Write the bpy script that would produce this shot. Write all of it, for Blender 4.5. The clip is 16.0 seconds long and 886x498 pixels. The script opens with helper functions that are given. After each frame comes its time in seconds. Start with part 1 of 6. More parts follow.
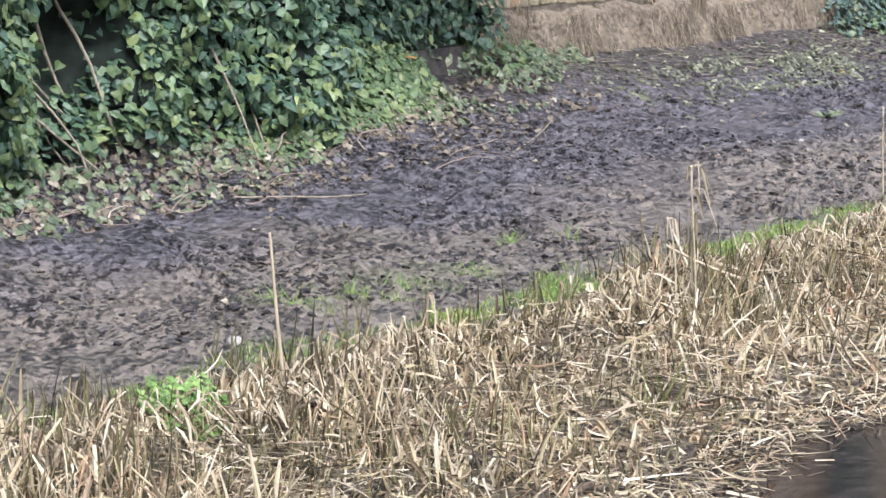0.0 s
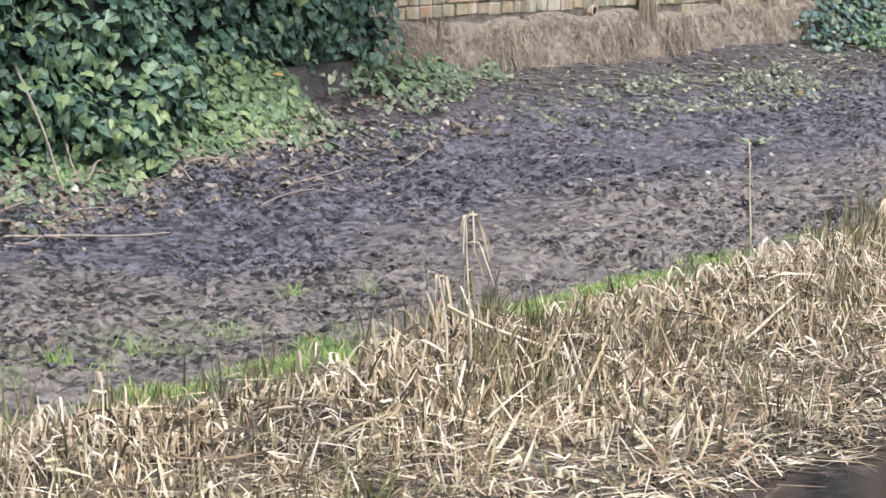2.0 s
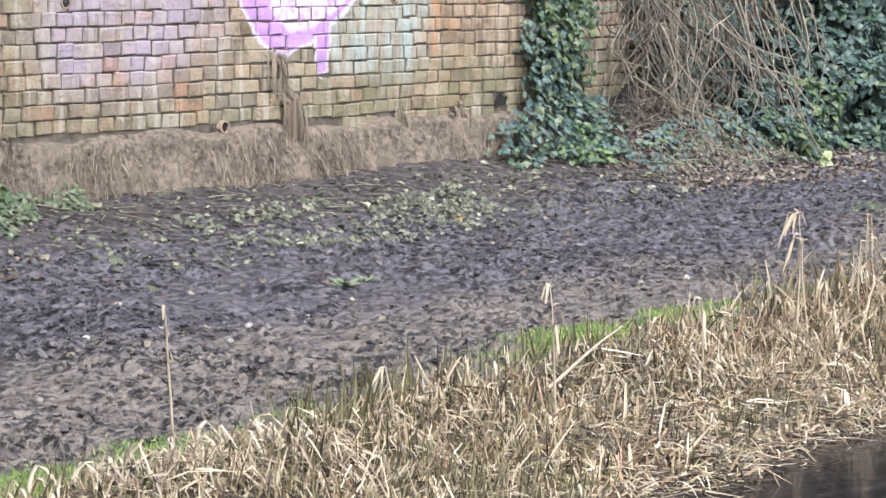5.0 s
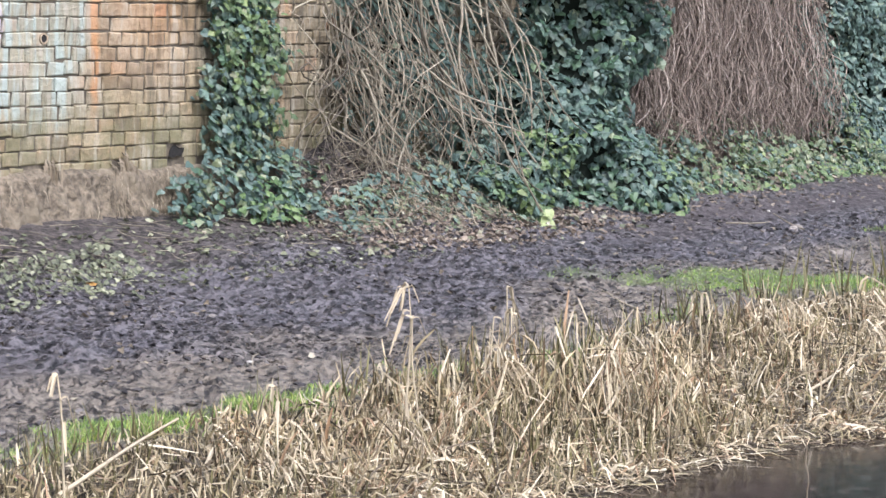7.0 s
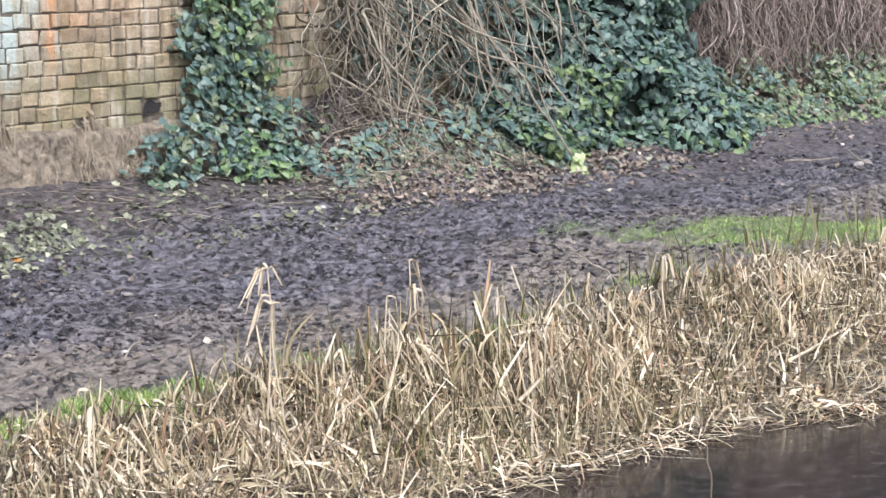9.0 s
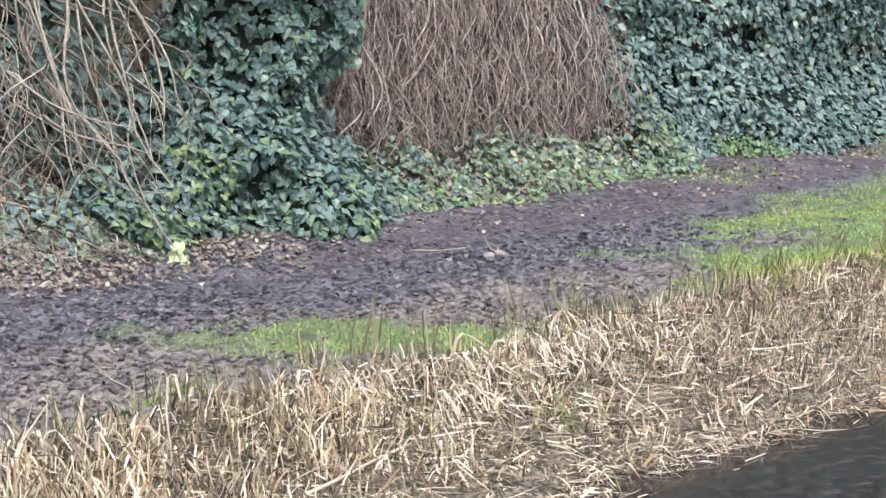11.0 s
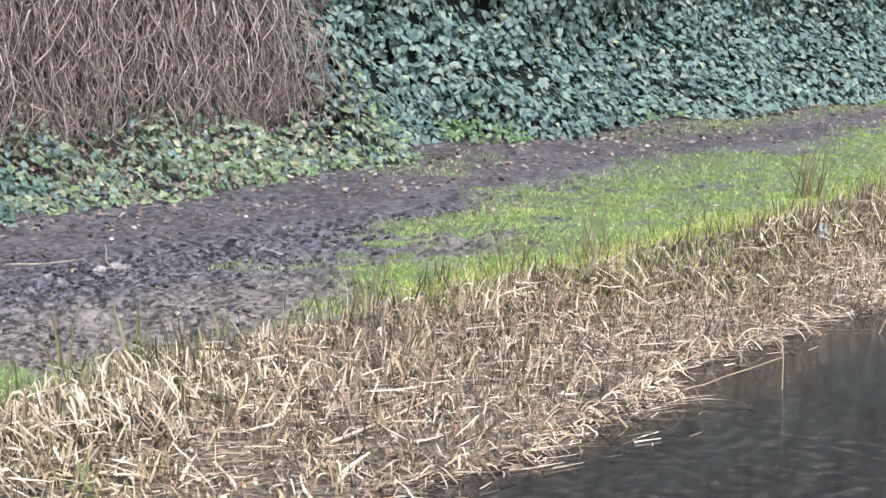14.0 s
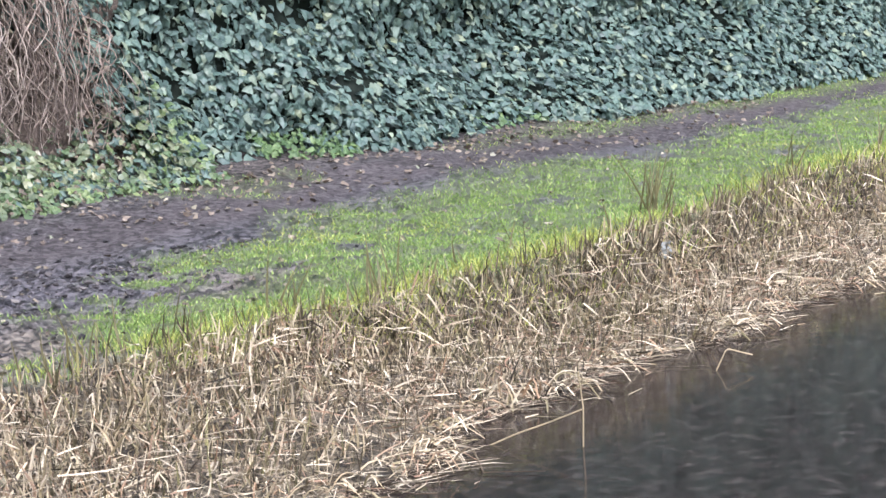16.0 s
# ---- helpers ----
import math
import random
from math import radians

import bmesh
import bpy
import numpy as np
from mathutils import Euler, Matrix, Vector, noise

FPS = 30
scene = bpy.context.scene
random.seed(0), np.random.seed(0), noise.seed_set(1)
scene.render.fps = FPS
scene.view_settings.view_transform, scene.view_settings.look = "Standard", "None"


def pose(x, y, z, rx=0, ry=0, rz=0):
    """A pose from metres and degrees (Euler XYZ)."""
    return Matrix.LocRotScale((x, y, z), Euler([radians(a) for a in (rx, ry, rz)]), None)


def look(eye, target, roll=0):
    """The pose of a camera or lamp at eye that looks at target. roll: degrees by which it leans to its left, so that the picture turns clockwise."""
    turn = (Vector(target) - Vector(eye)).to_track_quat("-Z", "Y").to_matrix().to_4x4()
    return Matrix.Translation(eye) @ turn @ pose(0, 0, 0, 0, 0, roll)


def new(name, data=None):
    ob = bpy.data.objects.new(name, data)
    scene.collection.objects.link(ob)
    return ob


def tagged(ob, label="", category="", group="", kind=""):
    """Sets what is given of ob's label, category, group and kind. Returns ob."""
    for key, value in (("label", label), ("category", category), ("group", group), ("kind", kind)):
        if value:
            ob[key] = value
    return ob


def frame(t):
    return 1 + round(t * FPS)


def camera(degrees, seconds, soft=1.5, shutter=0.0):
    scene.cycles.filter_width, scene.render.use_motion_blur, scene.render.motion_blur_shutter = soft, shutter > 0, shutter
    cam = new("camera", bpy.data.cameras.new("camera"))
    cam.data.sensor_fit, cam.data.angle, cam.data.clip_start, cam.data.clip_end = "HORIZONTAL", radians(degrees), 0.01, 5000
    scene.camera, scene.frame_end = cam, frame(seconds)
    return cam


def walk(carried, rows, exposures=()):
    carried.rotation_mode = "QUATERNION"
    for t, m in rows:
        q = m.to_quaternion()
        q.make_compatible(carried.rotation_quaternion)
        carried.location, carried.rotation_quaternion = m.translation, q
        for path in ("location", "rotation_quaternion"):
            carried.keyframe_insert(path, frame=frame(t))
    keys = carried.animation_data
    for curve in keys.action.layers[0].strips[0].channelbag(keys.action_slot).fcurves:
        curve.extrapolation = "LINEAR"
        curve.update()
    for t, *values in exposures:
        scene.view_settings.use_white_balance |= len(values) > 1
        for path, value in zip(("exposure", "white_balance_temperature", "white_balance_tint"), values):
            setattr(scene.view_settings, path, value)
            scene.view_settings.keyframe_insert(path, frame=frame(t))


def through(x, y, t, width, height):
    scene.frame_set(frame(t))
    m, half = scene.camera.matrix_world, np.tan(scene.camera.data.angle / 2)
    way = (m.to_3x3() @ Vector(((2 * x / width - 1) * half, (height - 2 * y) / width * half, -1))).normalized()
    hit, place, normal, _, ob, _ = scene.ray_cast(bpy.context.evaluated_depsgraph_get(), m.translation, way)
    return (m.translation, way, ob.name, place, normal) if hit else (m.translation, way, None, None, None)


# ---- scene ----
LENS = 18.138
cam = camera(LENS, 16.0, soft=1.5)
PATH = [
    (0, (-10.355, -9.717, 1.251), (-2.233, -4.055, -0.153), 0.44),
    (0.5, (-9.866, -9.781, 1.263), (-1.791, -4.053, -0.146), 0.62),
    (1, (-9.352, -9.832, 1.260), (-1.424, -3.912, -0.193), 0.83),
    (1.5, (-8.843, -9.875, 1.272), (-0.990, -3.862, -0.198), 0.93),
    (2, (-8.294, -9.909, 1.265), (-0.454, -3.867, -0.156), 0.87),
    (2.5, (-7.737, -9.937, 1.248), (0.191, -4.016, -0.202), 0.83),
    (3, (-7.217, -9.986, 1.244), (0.839, -4.212, -0.088), 1.04),
    (3.2, (-7.004, -9.996, 1.239), (1.037, -4.186, -0.023), 0.92),
    (5.3, (-4.905, -10.319, 1.297), (2.942, -4.217, 0.204), 0.37),
    (5.5, (-4.706, -10.338, 1.296), (3.203, -4.310, 0.230), 0.40),
    (6, (-4.168, -10.365, 1.289), (3.801, -4.413, 0.252), 0.48),
    (6.5, (-3.652, -10.408, 1.285), (4.493, -4.695, 0.279), 0.66),
    (7, (-3.154, -10.468, 1.284), (4.888, -4.599, 0.344), 0.95),
    (7.5, (-2.599, -10.502, 1.291), (5.179, -4.300, 0.274), 0.73),
    (8, (-2.083, -10.574, 1.305), (5.417, -4.059, 0.165), -1.19),
    (8.2, (-1.891, -10.606, 1.301), (5.469, -3.944, 0.096), -1.51),
    (10.3, (-0.004, -11.152, 1.486), (7.482, -4.643, 0.227), -0.70),
    (10.5, (0.179, -11.135, 1.488), (7.760, -4.724, 0.297), -0.57),
    (11, (0.627, -11.103, 1.478), (8.351, -4.847, 0.381), -0.42),
    (11.5, (1.092, -11.027, 1.461), (8.792, -4.743, 0.360), -0.38),
    (12, (1.558, -10.932, 1.437), (9.342, -4.744, 0.385), -0.52),
    (12.5, (2.054, -10.827, 1.414), (9.849, -4.659, 0.327), -0.99),
    (13, (2.501, -10.743, 1.394), (10.409, -4.728, 0.258), -1.00),
    (13.5, (2.992, -10.651, 1.378), (10.823, -4.543, 0.208), -0.74),
    (14, (3.472, -10.580, 1.366), (11.392, -4.593, 0.164), -0.63),
    (14.5, (3.988, -10.490, 1.347), (11.972, -4.597, 0.109), -0.80),
    (15, (4.505, -10.384, 1.323), (12.521, -4.544, 0.045), -1.14),
    (15.5, (4.967, -10.292, 1.318), (12.990, -4.469, 0.011), -1.58),
    (16, (5.441, -10.219, 1.294), (13.401, -4.291, 0.076), -2.38),
]
walk(cam, [(t, look(eye, target, roll)) for t, eye, target, roll in PATH], exposures=[(0, 1.38, 5850, 14), (9, 1.45, 5850, 14), (12, 1.62, 5800, 15), (16, 1.60, 5800, 15)])

# ---- daylight: a bright overcast sky and a wide, weak sun ----
SUN_ELEVATION, SUN_TURN = 52.0, 205.0
world = bpy.data.worlds.new("overcast_sky")
scene.world = world
world.use_nodes = True
wn = world.node_tree
sky = wn.nodes.new("ShaderNodeTexSky")
sky.sky_type, sky.sun_disc = "NISHITA", False
sky.sun_elevation, sky.sun_rotation = radians(SUN_ELEVATION), radians(SUN_TURN)
sky.air_density, sky.dust_density, sky.ozone_density = 1.0, 4.0, 1.0
grey = wn.nodes.new("ShaderNodeHueSaturation")
grey.inputs["Saturation"].default_value = 0.55
wn.links.new(sky.outputs[0], grey.inputs["Color"])
wn.links.new(grey.outputs[0], wn.nodes["Background"].inputs[0])
wn.nodes["Background"].inputs[1].default_value = 0.15
sun_data = bpy.data.lights.new("sun", "SUN")
sun_data.energy, sun_data.angle, sun_data.color = 1.3, radians(25), (1.0, 0.98, 0.95)
sun = new("sun", sun_data)
sun.matrix_world = look((-6, -18, 22), (6, -2, 0))

rng = np.random.default_rng(7)


# ---- number helpers ----
TABLE = np.random.default_rng(3).random((256, 256))


def vnoise(x, y):
    """Smooth value noise in -1..1 over the plane."""
    xi, yi = np.floor(x).astype(int), np.floor(y).astype(int)
    u, v = x - xi, y - yi
    u, v = u * u * (3 - 2 * u), v * v * (3 - 2 * v)
    a, b = TABLE[xi % 256, yi % 256], TABLE[(xi + 1) % 256, yi % 256]
    c, d = TABLE[xi % 256, (yi + 1) % 256], TABLE[(xi + 1) % 256, (yi + 1) % 256]
    return 2 * ((a * (1 - u) + b * u) * (1 - v) + (c * (1 - u) + d * u) * v) - 1


def fbm(x, y, octaves=4, gain=0.5):
    total, amp = 0 * x, 1.0
    for k in range(octaves):
        total = total + amp * vnoise(x * 2**k + 17.3 * k, y * 2**k - 9.1 * k)
        amp *= gain
    return total


def water_edge(x):
    """Where the reed mat ends and open water begins."""
    return np.interp(x, [-30, -4, 0, 2, 4, 6, 7, 8, 9.0, 9.7, 11, 12.4, 13.2, 13.8, 15, 16.5, 18, 25, 60],
                     [-5.6, -5.6, -5.3, -5.05, -4.75, -4.6, -4.5, -4.8, -4.9, -4.68, -4.58, -4.5, -4.33, -3.98, -3.84, -3.76, -3.5, -3.35, -3.25]) + 0.08 * vnoise(2.3 * x, 0 * x + 4)


def reed_edge(x):
    """Where the reeds begin at the top of the bank."""
    return np.interp(x, [-30, -3.1, -1.9, -1.3, -0.8, -0.4, 0, 1, 1.5, 2.3, 4, 5.3, 6.2, 7, 7.8, 8.8, 9.3, 9.6, 10.3, 10.9, 12.3, 13.2, 14.2, 15.8, 17.6, 19.6, 25, 60],
                     [-4.1, -4.15, -4.22, -4.12, -3.95, -4.0, -4.16, -4.14, -4.08, -3.98, -3.76, -3.74, -3.76, -3.82, -3.7, -3.55, -3.5, -3.72, -3.75, -3.6, -3.42, -3.36, -3.34, -3.25, -2.95, -2.66, -2.6, -2.5]) + 0.04 * vnoise(1.7 * x, 0 * x + 9)


def reed_height(x):
    """How tall the reeds stand, against the tallest."""
    return np.interp(x, [-5, -4.4, -4.2, -3.7, -3.4, -2.2, -1.4, -1.0, -0.6, -0.2, 0.2, 0.6, 1.5, 1.9, 2.6, 3.4, 3.9, 5.1, 5.5, 7, 8, 9, 10, 11, 12.3, 14, 20],
                     [0.8, 0.65, 0.35, 0.35, 0.7, 0.5, 0.45, 0.75, 0.9, 0.75, 0.45, 0.35, 0.45, 0.75, 0.8, 0.65, 0.45, 0.5, 1.0, 0.95, 0.75, 0.5, 0.45, 0.42, 0.42, 0.36, 0.34]) * (1 + 0.25 * vnoise(3 * x, 0 * x + 12))


def ground_z(x, y):
    """The lie of the bank, without the small relief."""
    low = np.clip((9 - x) / 9, 0, 1)
    top = np.interp(-y, [-0.5, 0, 0.3, 0.9, 1.5, 2.3, 3.0, 3.7, 4.4], [0.04, 0.03, -0.05, -0.15, -0.22, -0.25, -0.27, -0.29, -0.31])
    top = top - low * np.interp(-y, [0, 0.5, 1.5, 3.7], [0, 0, 0.09, 0.13])
    yw, yr = water_edge(x), reed_edge(x)
    s = (y - yw) / (yr - yw)
    shore = np.interp(s, [-1.5, -0.3, 0, 0.35, 0.7, 0.86, 1.0], [-1.7, -0.95, -0.72, -0.66, -0.60, -0.48, 0.0])
    top = top + 0.36 * np.clip(1 + y / 0.95, 0, 1) * np.clip(1.35 - np.abs(x - 10.3) / 0.75, 0, 1)
    gentle = np.clip((x - 8.2) / 0.8, 0, 1) * np.clip((15 - x) / 1.5, 0, 1)
    shore = shore + gentle * np.interp(s, [0, 0.35, 0.7, 0.86], [0, 0.06, 0.13, 0.11])
    lip = -0.48 + 0.11 * gentle
    mixed = np.where(s >= 1, top, np.where(s > 0.86, lip + (top - lip) * (s - 0.86) / 0.14, shore))
    far = np.interp(-y, [8.6, 9.2, 9.5, 12, 60], [-1.7, -1.5, -0.3, -0.25, -0.2])
    return np.where(y < -8.6, far, np.maximum(mixed, -1.7))


def lawn(x, y):
    """0..1: how thick the grass stands on the bank."""
    yr = reed_edge(x)
    wob = 0.25 * fbm(1.3 * x, 1.3 * y, 3)
    top = np.interp(x, [12.3, 13.2, 13.95, 14.7, 15.6, 16.8, 18, 18.8, 20, 21, 23.4, 60], [-3.25, -2.3, -1.92, -1.58, -1.38, -1.17, -1.13, -1.22, -1.28, -1.02, -0.86, -0.8])
    field = np.clip((top - y + 0.7 * wob) / 0.4, 0, 1) * np.clip(np.interp(x, [13, 14.5, 16, 18], [0.42, 0.78, 0.98, 1.05]) + 0.35 * fbm(2.2 * x + 4, 3.4 * y, 2) + 0.9 * fbm(6 * x + 4, 10 * y, 3) + 1.3 * np.clip(1 - (y - yr) / 0.75, 0, 1), 0, 1) * np.clip((x - 12.4 + wob) / 0.5, 0, 1)
    patch = np.clip(1.2 - np.hypot((x - 10.0) / 0.62, (y + 3.15 + 0.3 * (x - 10.0)) / 0.62) + 1.2 * wob + 0.5 * fbm(6 * x, 9 * y, 2), 0, 0.7) / 0.7
    band = np.interp(x, [-4, -2.4, -2.2, -1.1, -0.9, -0.35, -0.1, 1.6, 1.9, 2.2, 2.6, 3.6, 3.9, 5.5, 5.9, 9.0, 11.2, 12.4], [0.2, 0.2, 1, 1, 0.1, 0.1, 0.9, 0.9, 0.3, 0.4, 0.06, 0.1, 0.9, 0.9, 0.15, 0.12, 0.4, 0.35])
    strip = np.clip(1.5 - np.abs(y - yr - np.interp(x, [-0.5, 0, 2, 2.5], [0.15, 0.21, 0.21, 0.15])) / (np.interp(x, [-0.5, 0, 2, 2.5], [0.13, 0.19, 0.19, 0.13]) + 0.07 * fbm(2.9 * x, 0 * x + 2, 3)), 0, 1) * band * np.clip(0.72 + 1.1 * fbm(4.2 * x, 3.1 * y, 3), 0.08, 1) * np.clip((12.8 - x) / 0.5, 0, 1)
    tufts = np.maximum.reduce([np.clip(1.1 - np.hypot(x - a, 0.7 * (y - b)) / 0.17 + 1.5 * wob, 0, 0.28) for a, b in [(-1.48, -3.34), (-1.95, -3.42), (-2.35, -3.4), (-1.1, -3.3), (13.0, -2.3), (9.3, -2.4), (16.35, -0.78), (16.65, -0.73), (16.95, -0.69)]])
    verge = np.clip(1 - np.abs(y + np.interp(x, [15, 18, 21, 24], [0.66, 0.66, 0.55, 0.45])) / 0.24 + 0.6 * wob, 0, 1) * np.clip((x - 15.6) / 0.6, 0, 1) * np.clip(np.interp(x, [16, 20, 22], [0.4, 0.55, 0.95]) + 0.7 * vnoise(0.9 * x, 0 * x + 14), 0, 0.85)
    return np.maximum.reduce([field, patch, strip, verge, tufts]) * (y > yr - 0.1) * np.clip((-y - 0.3) * 6, 0, 1)


# ---- mesh helpers ----
def mesh_from(name, verts, faces, mats, smooth=False):
    """A mesh from arrays of places and of triangles or quads."""
    me = bpy.data.meshes.new(name)
    faces = np.asarray(faces, np.int32)
    n = faces.shape[1]
    me.vertices.add(len(verts))
    me.vertices.foreach_set("co", np.asarray(verts, np.float32).ravel())
    me.loops.add(faces.size)
    me.loops.foreach_set("vertex_index", faces.ravel())
    me.polygons.add(len(faces))
    me.polygons.foreach_set("loop_start", np.arange(0, faces.size, n, dtype=np.int32))
    me.polygons.foreach_set("use_smooth", np.full(len(faces), smooth))
    me.update(calc_edges=True)
    me.validate()
    for m in mats if isinstance(mats, (list, tuple)) else [mats]:
        me.materials.append(m)
    return me


def child(name, me, parent, label="", kind=""):
    ob = new(name, me)
    ob.parent = parent
    return tagged(ob, label, kind=kind)


def part(name, bm, material, parent, label=""):
    me = bpy.data.meshes.new(name)
    bm.to_mesh(me)
    bm.free()
    me.materials.append(material)
    return child(name, me, parent, label)


def thing(name, label, category, group="", at=(0, 0, 0), kind=""):
    ob = new(name)
    ob.location = at
    return tagged(ob, label, category, group, kind)


def unit(v):
    return v / np.maximum(np.linalg.norm(v, axis=-1, keepdims=True), 1e-9)


def scatter(tv, tf, place, side, up, size, crumple=0.0):
    """Copies of a small pattern (its x along side, y along up, z across both), joined in one array; crumple: how uneven each is."""
    third = np.cross(side, up)
    size = np.broadcast_to(np.asarray(size, float), (len(place),))
    if crumple:
        tv = tv[None] + np.random.default_rng(len(place)).normal(0, crumple, (len(place), len(tv), 3)) * [0.6, 0.6, 1]
    else:
        tv = tv[None]
    v = (tv[..., 0, None] * side[:, None] + tv[..., 1, None] * up[:, None] + tv[..., 2, None] * third[:, None]) * size[:, None, None] + place[:, None]
    f = tf[None] + (np.arange(len(place)) * tv.shape[1])[:, None, None]
    return v.reshape(-1, 3), f.reshape(-1, tf.shape[1])


def strips(base, way, tip, length, width, kink=0.55, segments=4, taper=0.25, sag=0.0, bend=0.5, fold=0.0):
    """Blades that leave base along way and, from kink on, go over to tip; joined in one array of quads."""
    n = len(base)
    s = np.linspace(0, 1, segments + 1)
    blend = np.clip((s[None] - np.asarray(kink).reshape(-1, 1) + bend / 2) / bend, 0, 1)
    d = way[:, None] * (1 - blend[..., None]) + tip[:, None] * blend[..., None]
    d = unit(d)
    step = d[:, 1:] * (length / segments)[:, None, None]
    mid = np.concatenate([base[:, None], base[:, None] + np.cumsum(step, 1)], 1)
    mid[..., 2] -= sag * s[None] ** 2
    turn = rng.random(n) * 2 * np.pi
    side = np.stack([np.cos(turn), np.sin(turn), 0.3 * rng.standard_normal(n)], -1)
    side = unit(side[:, None] - d * (side[:, None] * d).sum(-1, keepdims=True))
    w = width[:, None, None] * (1 - (1 - taper) * s[None, :, None] ** 2) / 2
    k = np.arange(segments)
    if fold:
        v = np.stack([mid - side * w, mid + np.cross(d, side) * w * fold, mid + side * w], 2)
        quad = np.concatenate([np.stack([3 * k + j, 3 * k + j + 1, 3 * k + j + 4, 3 * k + j + 3], -1) for j in (0, 1)])
        f = quad[None] + (np.arange(n) * 3 * (segments + 1))[:, None, None]
        return v.reshape(-1, 3), f.reshape(-1, 4)
    v = np.stack([mid - side * w, mid + side * w], 2).reshape(n, -1, 3)
    quad = np.stack([2 * k, 2 * k + 1, 2 * k + 3, 2 * k + 2], -1)
    f = quad[None] + (np.arange(n) * 2 * (segments + 1))[:, None, None]
    return v.reshape(-1, 3), f.reshape(-1, 4)


def tube(points, radius, sides=5):
    """A tube along points, thinning to its end."""
    p = np.asarray(points, float)
    d = unit(np.gradient(p, axis=0))
    a = unit(np.cross(d, np.array([0.31, 0.2, 0.93])))
    b = np.cross(d, a)
    r = np.broadcast_to(np.asarray(radius, float), (len(p),))[:, None, None]
    ang = np.linspace(0, 2 * np.pi, sides, endpoint=False)
    v = p[:, None] + r * (np.cos(ang)[None, :, None] * a[:, None] + np.sin(ang)[None, :, None] * b[:, None])
    i, j = np.meshgrid(np.arange(len(p) - 1), np.arange(sides), indexing="ij")
    f = np.stack([i * sides + j, i * sides + (j + 1) % sides, (i + 1) * sides + (j + 1) % sides, (i + 1) * sides + j], -1)
    return v.reshape(-1, 3), f.reshape(-1, 4)


def join(pieces):
    v, f, at = [], [], 0
    for a, b in pieces:
        v.append(a)
        f.append(b + at)
        at += len(a)
    return np.concatenate(v), np.concatenate(f)


# ---- materials ----
def material(name):
    m = bpy.data.materials.new(name)
    m.use_nodes = True
    t = m.node_tree
    return m, t, t.nodes["Principled BSDF"]


def node(t, kind, **inputs):
    n = t.nodes.new(kind)
    for k, v in inputs.items():
        key = k.replace("_", " ")
        if isinstance(v, bpy.types.NodeSocket):
            t.links.new(v, n.inputs[key])
        else:
            n.inputs[key].default_value = v
    return n


def calc(t, op, a, b=0.0, clamp=False):
    n = t.nodes.new("ShaderNodeMath")
    n.operation, n.use_clamp = op, clamp
    for k, v in enumerate((a, b)):
        if isinstance(v, bpy.types.NodeSocket):
            t.links.new(v, n.inputs[k])
        else:
            n.inputs[k].default_value = v
    return n.outputs[0]


def ramp(t, fac, stops):
    n = t.nodes.new("ShaderNodeValToRGB")
    while len(n.color_ramp.elements) < len(stops):
        n.color_ramp.elements.new(0.5)
    for e, (at, c) in zip(n.color_ramp.elements, stops):
        e.position, e.color = at, (*c, 1)
    t.links.new(fac, n.inputs[0])
    return n.outputs[0]


def mix(t, fac, a, b, blend="MIX"):
    n = t.nodes.new("ShaderNodeMix")
    n.data_type, n.blend_type = "RGBA", blend
    for k, v in ((0, fac), (6, a), (7, b)):
        if isinstance(v, bpy.types.NodeSocket):
            t.links.new(v, n.inputs[k])
        else:
            n.inputs[k].default_value = v if k == 0 else (*v, 1)
    return n.outputs[2]


def place_of(t):
    return t.nodes.new("ShaderNodeNewGeometry").outputs["Position"]


def grain(t, scale, detail=4.0, rough=0.55, vector=None):
    n = node(t, "ShaderNodeTexNoise", Scale=scale, Detail=detail, Roughness=rough)
    t.links.new(vector or place_of(t), n.inputs["Vector"])
    return n.outputs[0]


def relief(t, bsdf, height, distance, strength=1.0):
    n = node(t, "ShaderNodeBump", Height=height, Distance=distance, Strength=strength)
    t.links.new(n.outputs[0], bsdf.inputs["Normal"])


def leafy(name, stops, rough=0.4, through=0.25, spots=0.25, coat=0.0, weather=0.0):
    """Leaf or blade material: colour by piece, blotches, a little light through it."""
    m, t, b = material(name)
    geo = t.nodes.new("ShaderNodeNewGeometry")
    base = ramp(t, geo.outputs["Random Per Island"], stops)
    blot = grain(t, 60, 3, 0.6)
    base = mix(t, calc(t, "MULTIPLY", calc(t, "SUBTRACT", blot, 0.45, True), 2.5 * spots), base, (0.30, 0.27, 0.13))
    shade = ramp(t, grain(t, 9, 2), [(0.3, (0.78, 0.78, 0.78)), (0.7, (1.15, 1.15, 1.12))])
    base = mix(t, 1.0, base, shade, "MULTIPLY")
    if weather:
        base = mix(t, weather, base, ramp(t, grain(t, 2.6, 3, 0.6), [(0.32, (0.48, 0.46, 0.41)), (0.5, (0.96, 0.93, 0.86)), (0.66, (1.28, 1.24, 1.16))]), "MULTIPLY")
    t.links.new(base, b.inputs["Base Color"])
    b.inputs["Roughness"].default_value = rough
    b.inputs["Coat Weight"].default_value = coat
    if through:
        out = t.nodes["Material Output"]
        glow = t.nodes.new("ShaderNodeBsdfTranslucent")
        t.links.new(base, glow.inputs[0])
        both = t.nodes.new("ShaderNodeMixShader")
        both.inputs[0].default_value = through
        t.links.new(b.outputs[0], both.inputs[1])
        t.links.new(glow.outputs[0], both.inputs[2])
        t.links.new(both.outputs[0], out.inputs[0])
    return m


